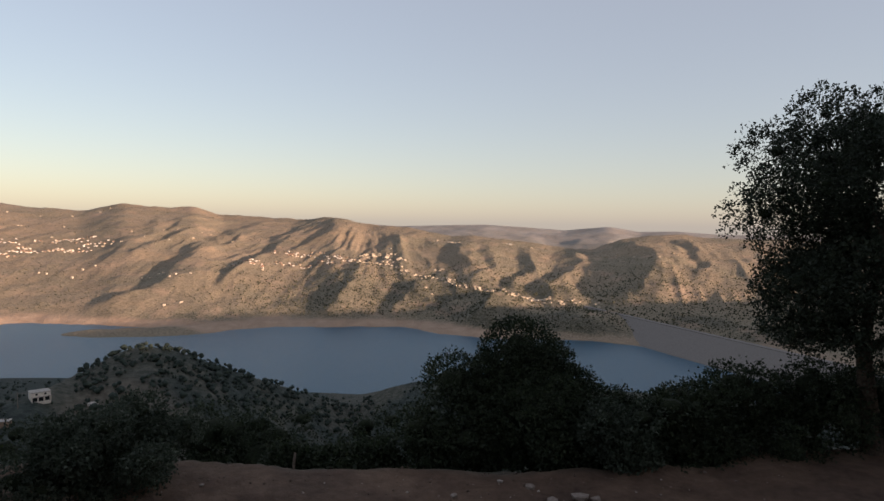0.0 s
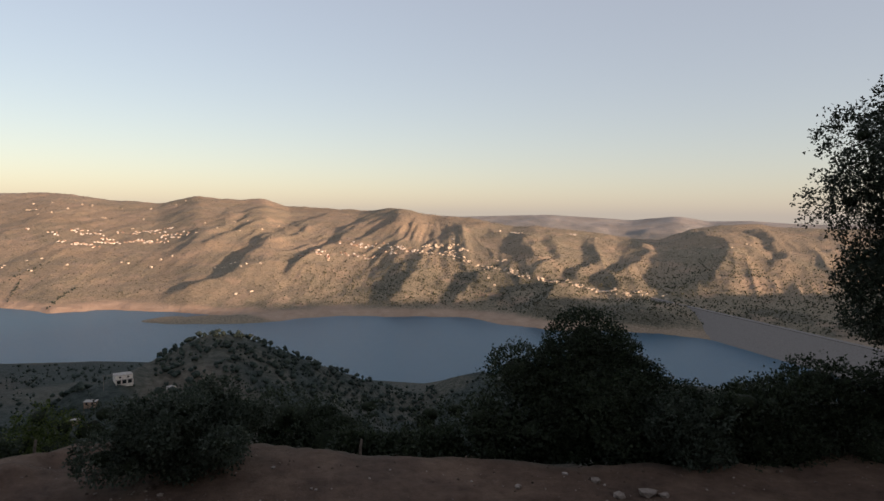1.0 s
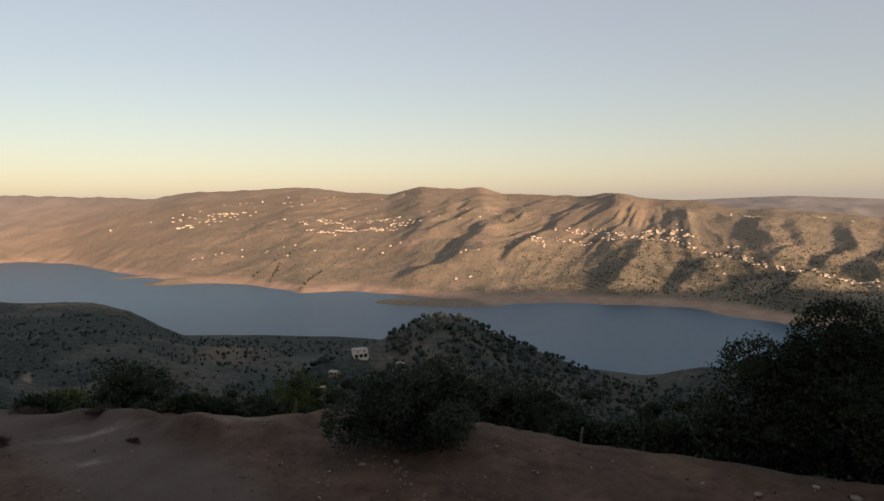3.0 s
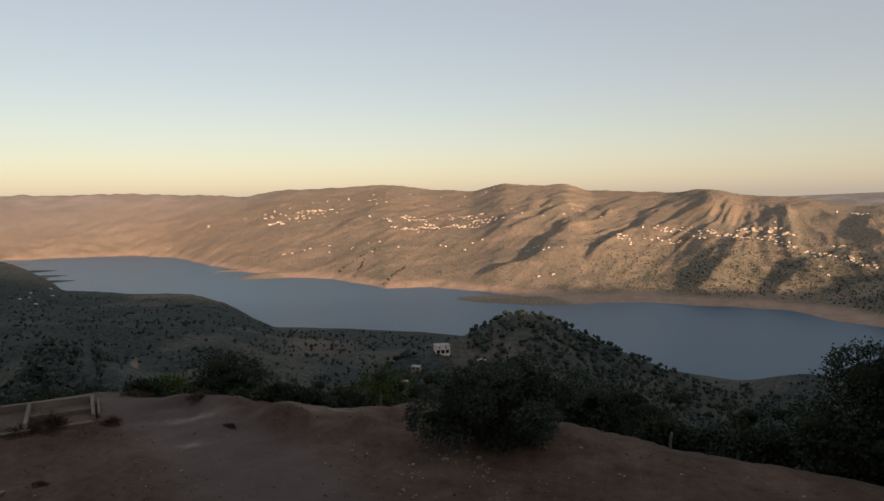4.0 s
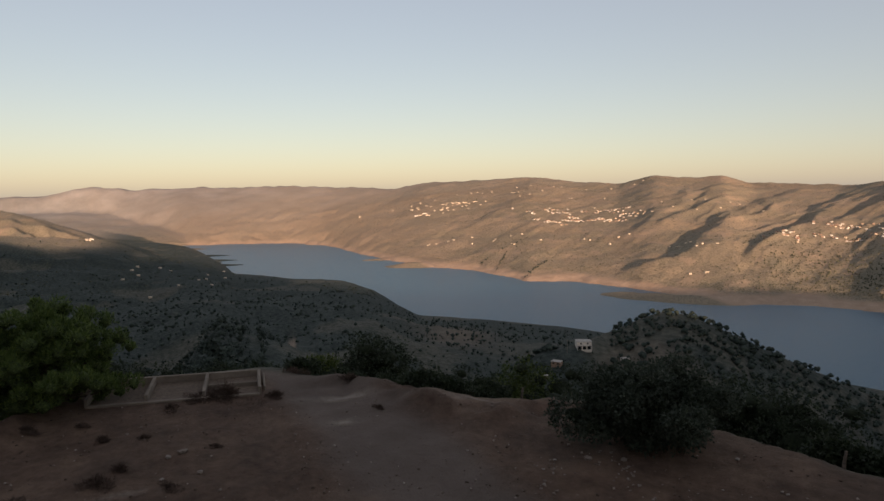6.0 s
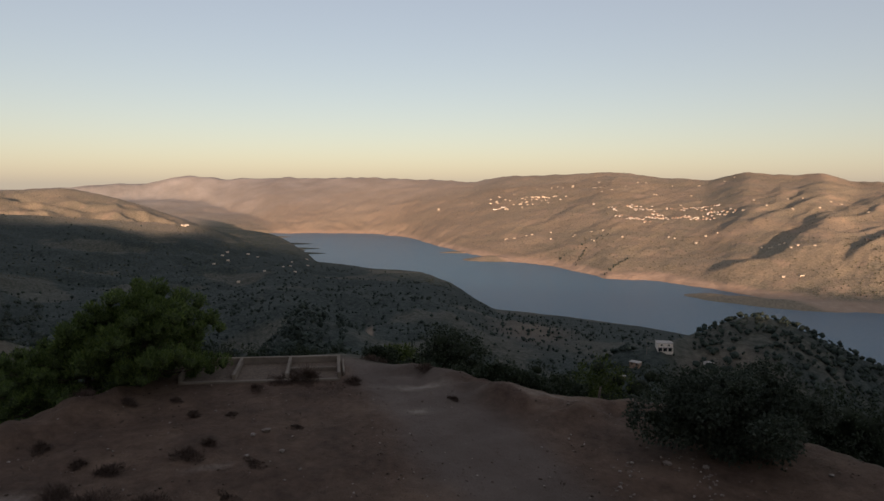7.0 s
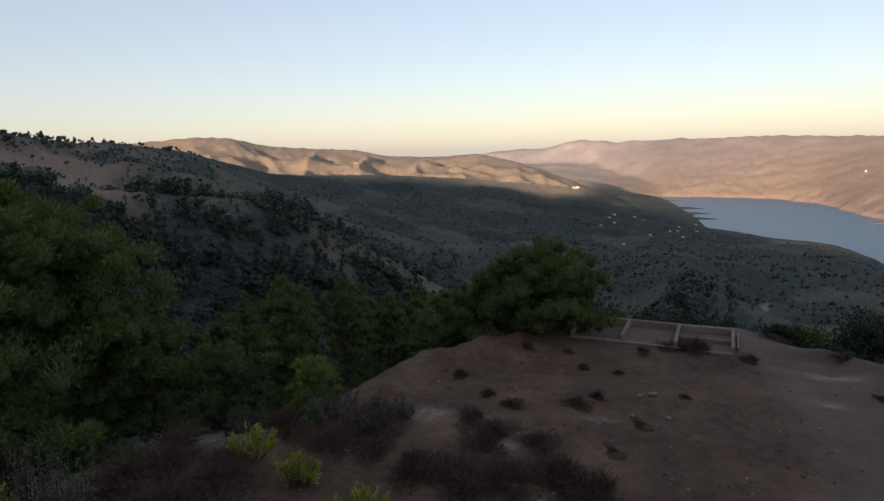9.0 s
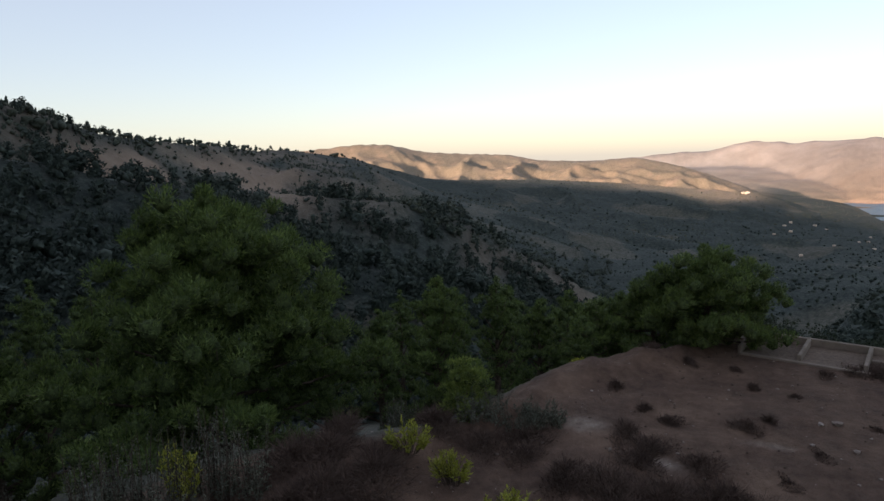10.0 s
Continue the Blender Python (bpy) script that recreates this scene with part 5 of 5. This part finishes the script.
def make_house(at, turn, w, d, h, wall, pitched, label, group="", windows=3, storeys=1):
    root = empty("house", at, label, "house", group)
    root.rotation_euler = (0, 0, turn)
    bm = bmesh.new()
    box(bm, (w, d, h + 2.0), (0, 0, h / 2 - 1.0))
    part("wall", bm, wall, root)
    bm = bmesh.new()
    if pitched:
        e, rise = 0.4, 0.22 * d
        vs = [bm.verts.new(p) for p in ((-w / 2 - e, -d / 2 - e, h + 0.02), (w / 2 + e, -d / 2 - e, h + 0.02), (w / 2 + e, d / 2 + e, h + 0.02), (-w / 2 - e, d / 2 + e, h + 0.02), (-w / 2 - e, 0, h + rise), (w / 2 + e, 0, h + rise))]
        for f in ((0, 1, 5, 4), (2, 3, 4, 5), (0, 4, 3), (1, 2, 5), (3, 2, 1, 0)):
            bm.faces.new([vs[i] for i in f])
        part("roof", bm, TILE, root)
    else:
        box(bm, (w + 0.5, d + 0.5, 0.25), (0, 0, h + 0.127))
        part("roof", bm, SLAB, root)
    for s in range(storeys):
        for k in range(windows):
            bm = bmesh.new()
            box(bm, (1.0, 0.08, 1.2), ((k + 0.5) * w / windows - w / 2, -d / 2 - 0.03, 1.5 + 2.7 * s))
            part("window", bm, DARK_PANE, root)
    return root


# village houses: a few patterns, copied
PROTO = [make_house((0, 0, 0), 0, 5.4, 4.4, 2.2, WALLS[0], False, "white rendered house with a flat roof on the far slope", "village houses", 0),
         make_house((0, 0, 0), 0, 5, 4.2, 1.9, WALLS[0], True, "low white house with a tiled roof on the far slope", "village houses", 0),
         make_house((0, 0, 0), 0, 5.4, 4.4, 2.2, WALLS[1], True, "cream house with a tiled roof on the far slope", "village houses", 0),
         make_house((0, 0, 0), 0, 5.6, 4.6, 2.6, WALLS[2], False, "unfinished bare brick house on the far slope", "village houses", 0),
         make_house((0, 0, 0), 0, 22, 4.6, 2.2, WALLS[0], False, "long white building on the far slope", "village houses", 0)]
used, made, rest = set(), [0], []


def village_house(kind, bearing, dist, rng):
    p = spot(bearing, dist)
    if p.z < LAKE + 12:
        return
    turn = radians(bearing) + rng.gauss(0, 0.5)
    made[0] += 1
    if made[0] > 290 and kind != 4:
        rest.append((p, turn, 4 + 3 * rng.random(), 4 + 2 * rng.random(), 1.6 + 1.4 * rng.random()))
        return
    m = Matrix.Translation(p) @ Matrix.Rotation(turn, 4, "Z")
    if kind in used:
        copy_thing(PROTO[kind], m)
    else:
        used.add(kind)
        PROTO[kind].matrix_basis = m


rng_v = random.Random(11)
pick = lambda: rng_v.choices((0, 1, 2, 3), (4, 3, 3, 2))[0]
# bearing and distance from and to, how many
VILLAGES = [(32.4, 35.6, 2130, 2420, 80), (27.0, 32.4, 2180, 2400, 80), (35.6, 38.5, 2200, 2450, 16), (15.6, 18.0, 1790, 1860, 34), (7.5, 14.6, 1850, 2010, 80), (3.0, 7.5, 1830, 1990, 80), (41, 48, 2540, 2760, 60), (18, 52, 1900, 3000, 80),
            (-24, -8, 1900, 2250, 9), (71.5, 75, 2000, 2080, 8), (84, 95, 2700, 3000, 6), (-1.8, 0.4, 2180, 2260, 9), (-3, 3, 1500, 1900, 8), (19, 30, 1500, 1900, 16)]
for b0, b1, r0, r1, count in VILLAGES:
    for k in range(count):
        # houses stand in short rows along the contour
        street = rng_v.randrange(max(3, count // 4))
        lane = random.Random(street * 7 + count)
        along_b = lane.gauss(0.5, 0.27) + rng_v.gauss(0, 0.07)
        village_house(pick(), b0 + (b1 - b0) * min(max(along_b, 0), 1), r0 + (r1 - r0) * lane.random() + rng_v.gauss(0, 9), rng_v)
for k in range(16):     # houses scattered in the valley, all dark brick so that they look shaded
    village_house(3, 62.5 + 9 * rng_v.random(), 1150 + 650 * rng_v.random(), rng_v)
for k in range(110):     # a string of houses along the far road
    t = rng_v.random()
    b = 4.5 - 18.5 * t
    village_house(pick(), b, np.interp(b, [-14, -9, -4, 4.5], [1500, 1515, 1545, 1790]) + rng_v.gauss(0, 16), rng_v)
for b, d in ((4.7, 2070), (-0.8, 2240), (-6.0, 2240), (-8.3, 1520), (-9.0, 1520), (46.9, 2600), (46.2, 2605), (73.6, 2030)):
    village_house(4, b, d, rng_v)

bm = bmesh.new()
for p, turn, w, d, hh in rest:
    box(bm, (w, d, hh + 2), (p.x, p.y, p.z + hh / 2 - 1), turn)
tagged(part("far_houses", bm, WALLS[1], None), "small pale houses scattered over the far slope", "houses", kind="stuff")

# the house on the saddle of the knoll
h = make_house(spot(32.2, 425, 0.3), radians(32.2 + 12), 9.5, 7, 5.0, WALLS[0], False, "white house with a deep open porch among trees", "", 0)
# dark panels on the wall stand for the shade inside the porch
for k in range(3):
    bm = bmesh.new()
    box(bm, (2.3, 0.1, 2.1), (-3.0 + 3.0 * k, -3.53, 1.05), bevel=0.03)
    part("porch_shade_panel", bm, DARK_PANE, h)
for k in range(2):
    bm = bmesh.new()
    box(bm, (1.1, 0.1, 1.0), (-2.2 + 4.4 * k, -3.53, 3.9), bevel=0.03)
    part("window", bm, DARK_PANE, h)
bm = bmesh.new()
box(bm, (9.9, 1.5, 0.22), (0, -4.25, 2.6), bevel=0.03)
part("balcony", bm, SLAB, h)
for k in range(4):
    bm = bmesh.new()
    box(bm, (0.3, 0.3, 3.4), (-4.6 + 3.07 * k, -4.75, 0.8), bevel=0.02)
    part("pillar", bm, WALLS[0], h)
make_house(spot(34.5, 400, 0.4), radians(34 - 20), 6, 4.5, 2.4, WALLS[2], False, "low grey-brown house with a flat roof among trees", "", 2)
make_house(spot(35.6, 385, 0.2), radians(35), 4, 3, 2.0, WALLS[2], False, "small bare brick outbuilding beside the track", "", 1)
make_house(spot(28.6, 430, 0.1), radians(29 + 30), 5, 3.5, 1.8, WALLS[0], False, "small white outbuilding half hidden by trees", "", 1)


def put_pole(bearing, dist, high):
    root = empty("electric_pole", spot(bearing, dist), "grey concrete power pole beside the houses", "pole", "power poles")
    v, f = tube([(0, 0, -0.5), (0, 0, high)], [0.16, 0.09], 8)
    obj_from("shaft", v, f, CONCRETE, root)
    bm = bmesh.new()
    box(bm, (1.6, 0.1, 0.12), (0, 0, high - 0.4))
    part("crossarm", bm, CONCRETE, root)


for b, d in ((30.6, 400), (29.4, 395), (33.6, 415), (35.0, 380)):
    put_pole(b, d, 9.0)


# ================= the dam =================
def put_dam():
    a, e = spot(-10.8, 1580), spot(-34, 1010)
    a.z = e.z = LAKE
    d = (e - a)
    n = Vector((-d.y, d.x, 0)).normalized()
    if n.dot(a) > 0:
        n = -n
    up = Vector((0, 0, 1))
    prof = [(88, -10), (6, 34), (6, 35), (-6, 35), (-6, 34), (-110, -10)]
    vs = [p + n * o + up * z for p in (a, e) for o, z in prof]
    k = len(prof)
    fs = [(i, i + 1, k + i + 1, k + i) for i in range(k - 1)] + [tuple(range(k))[::-1], tuple(range(k, 2 * k))]
    m, nn, l, s = material("dam_rockfill", 0.95)
    pos = nn.new("ShaderNodeNewGeometry").outputs["Position"]
    f = noise_tex(nn, l, pos, 0.4, 7, 0.75)
    l.new(ramp(nn, l, f, [(0.3, (0.15, 0.135, 0.12)), (0.7, (0.24, 0.215, 0.195))]), s.inputs["Base Color"])
    ob = obj_from("dam", vs, fs, m, flat=True)
    tagged(ob, "long grey rockfill embankment dam across the lake's end", "dam", kind="structure")


put_dam()
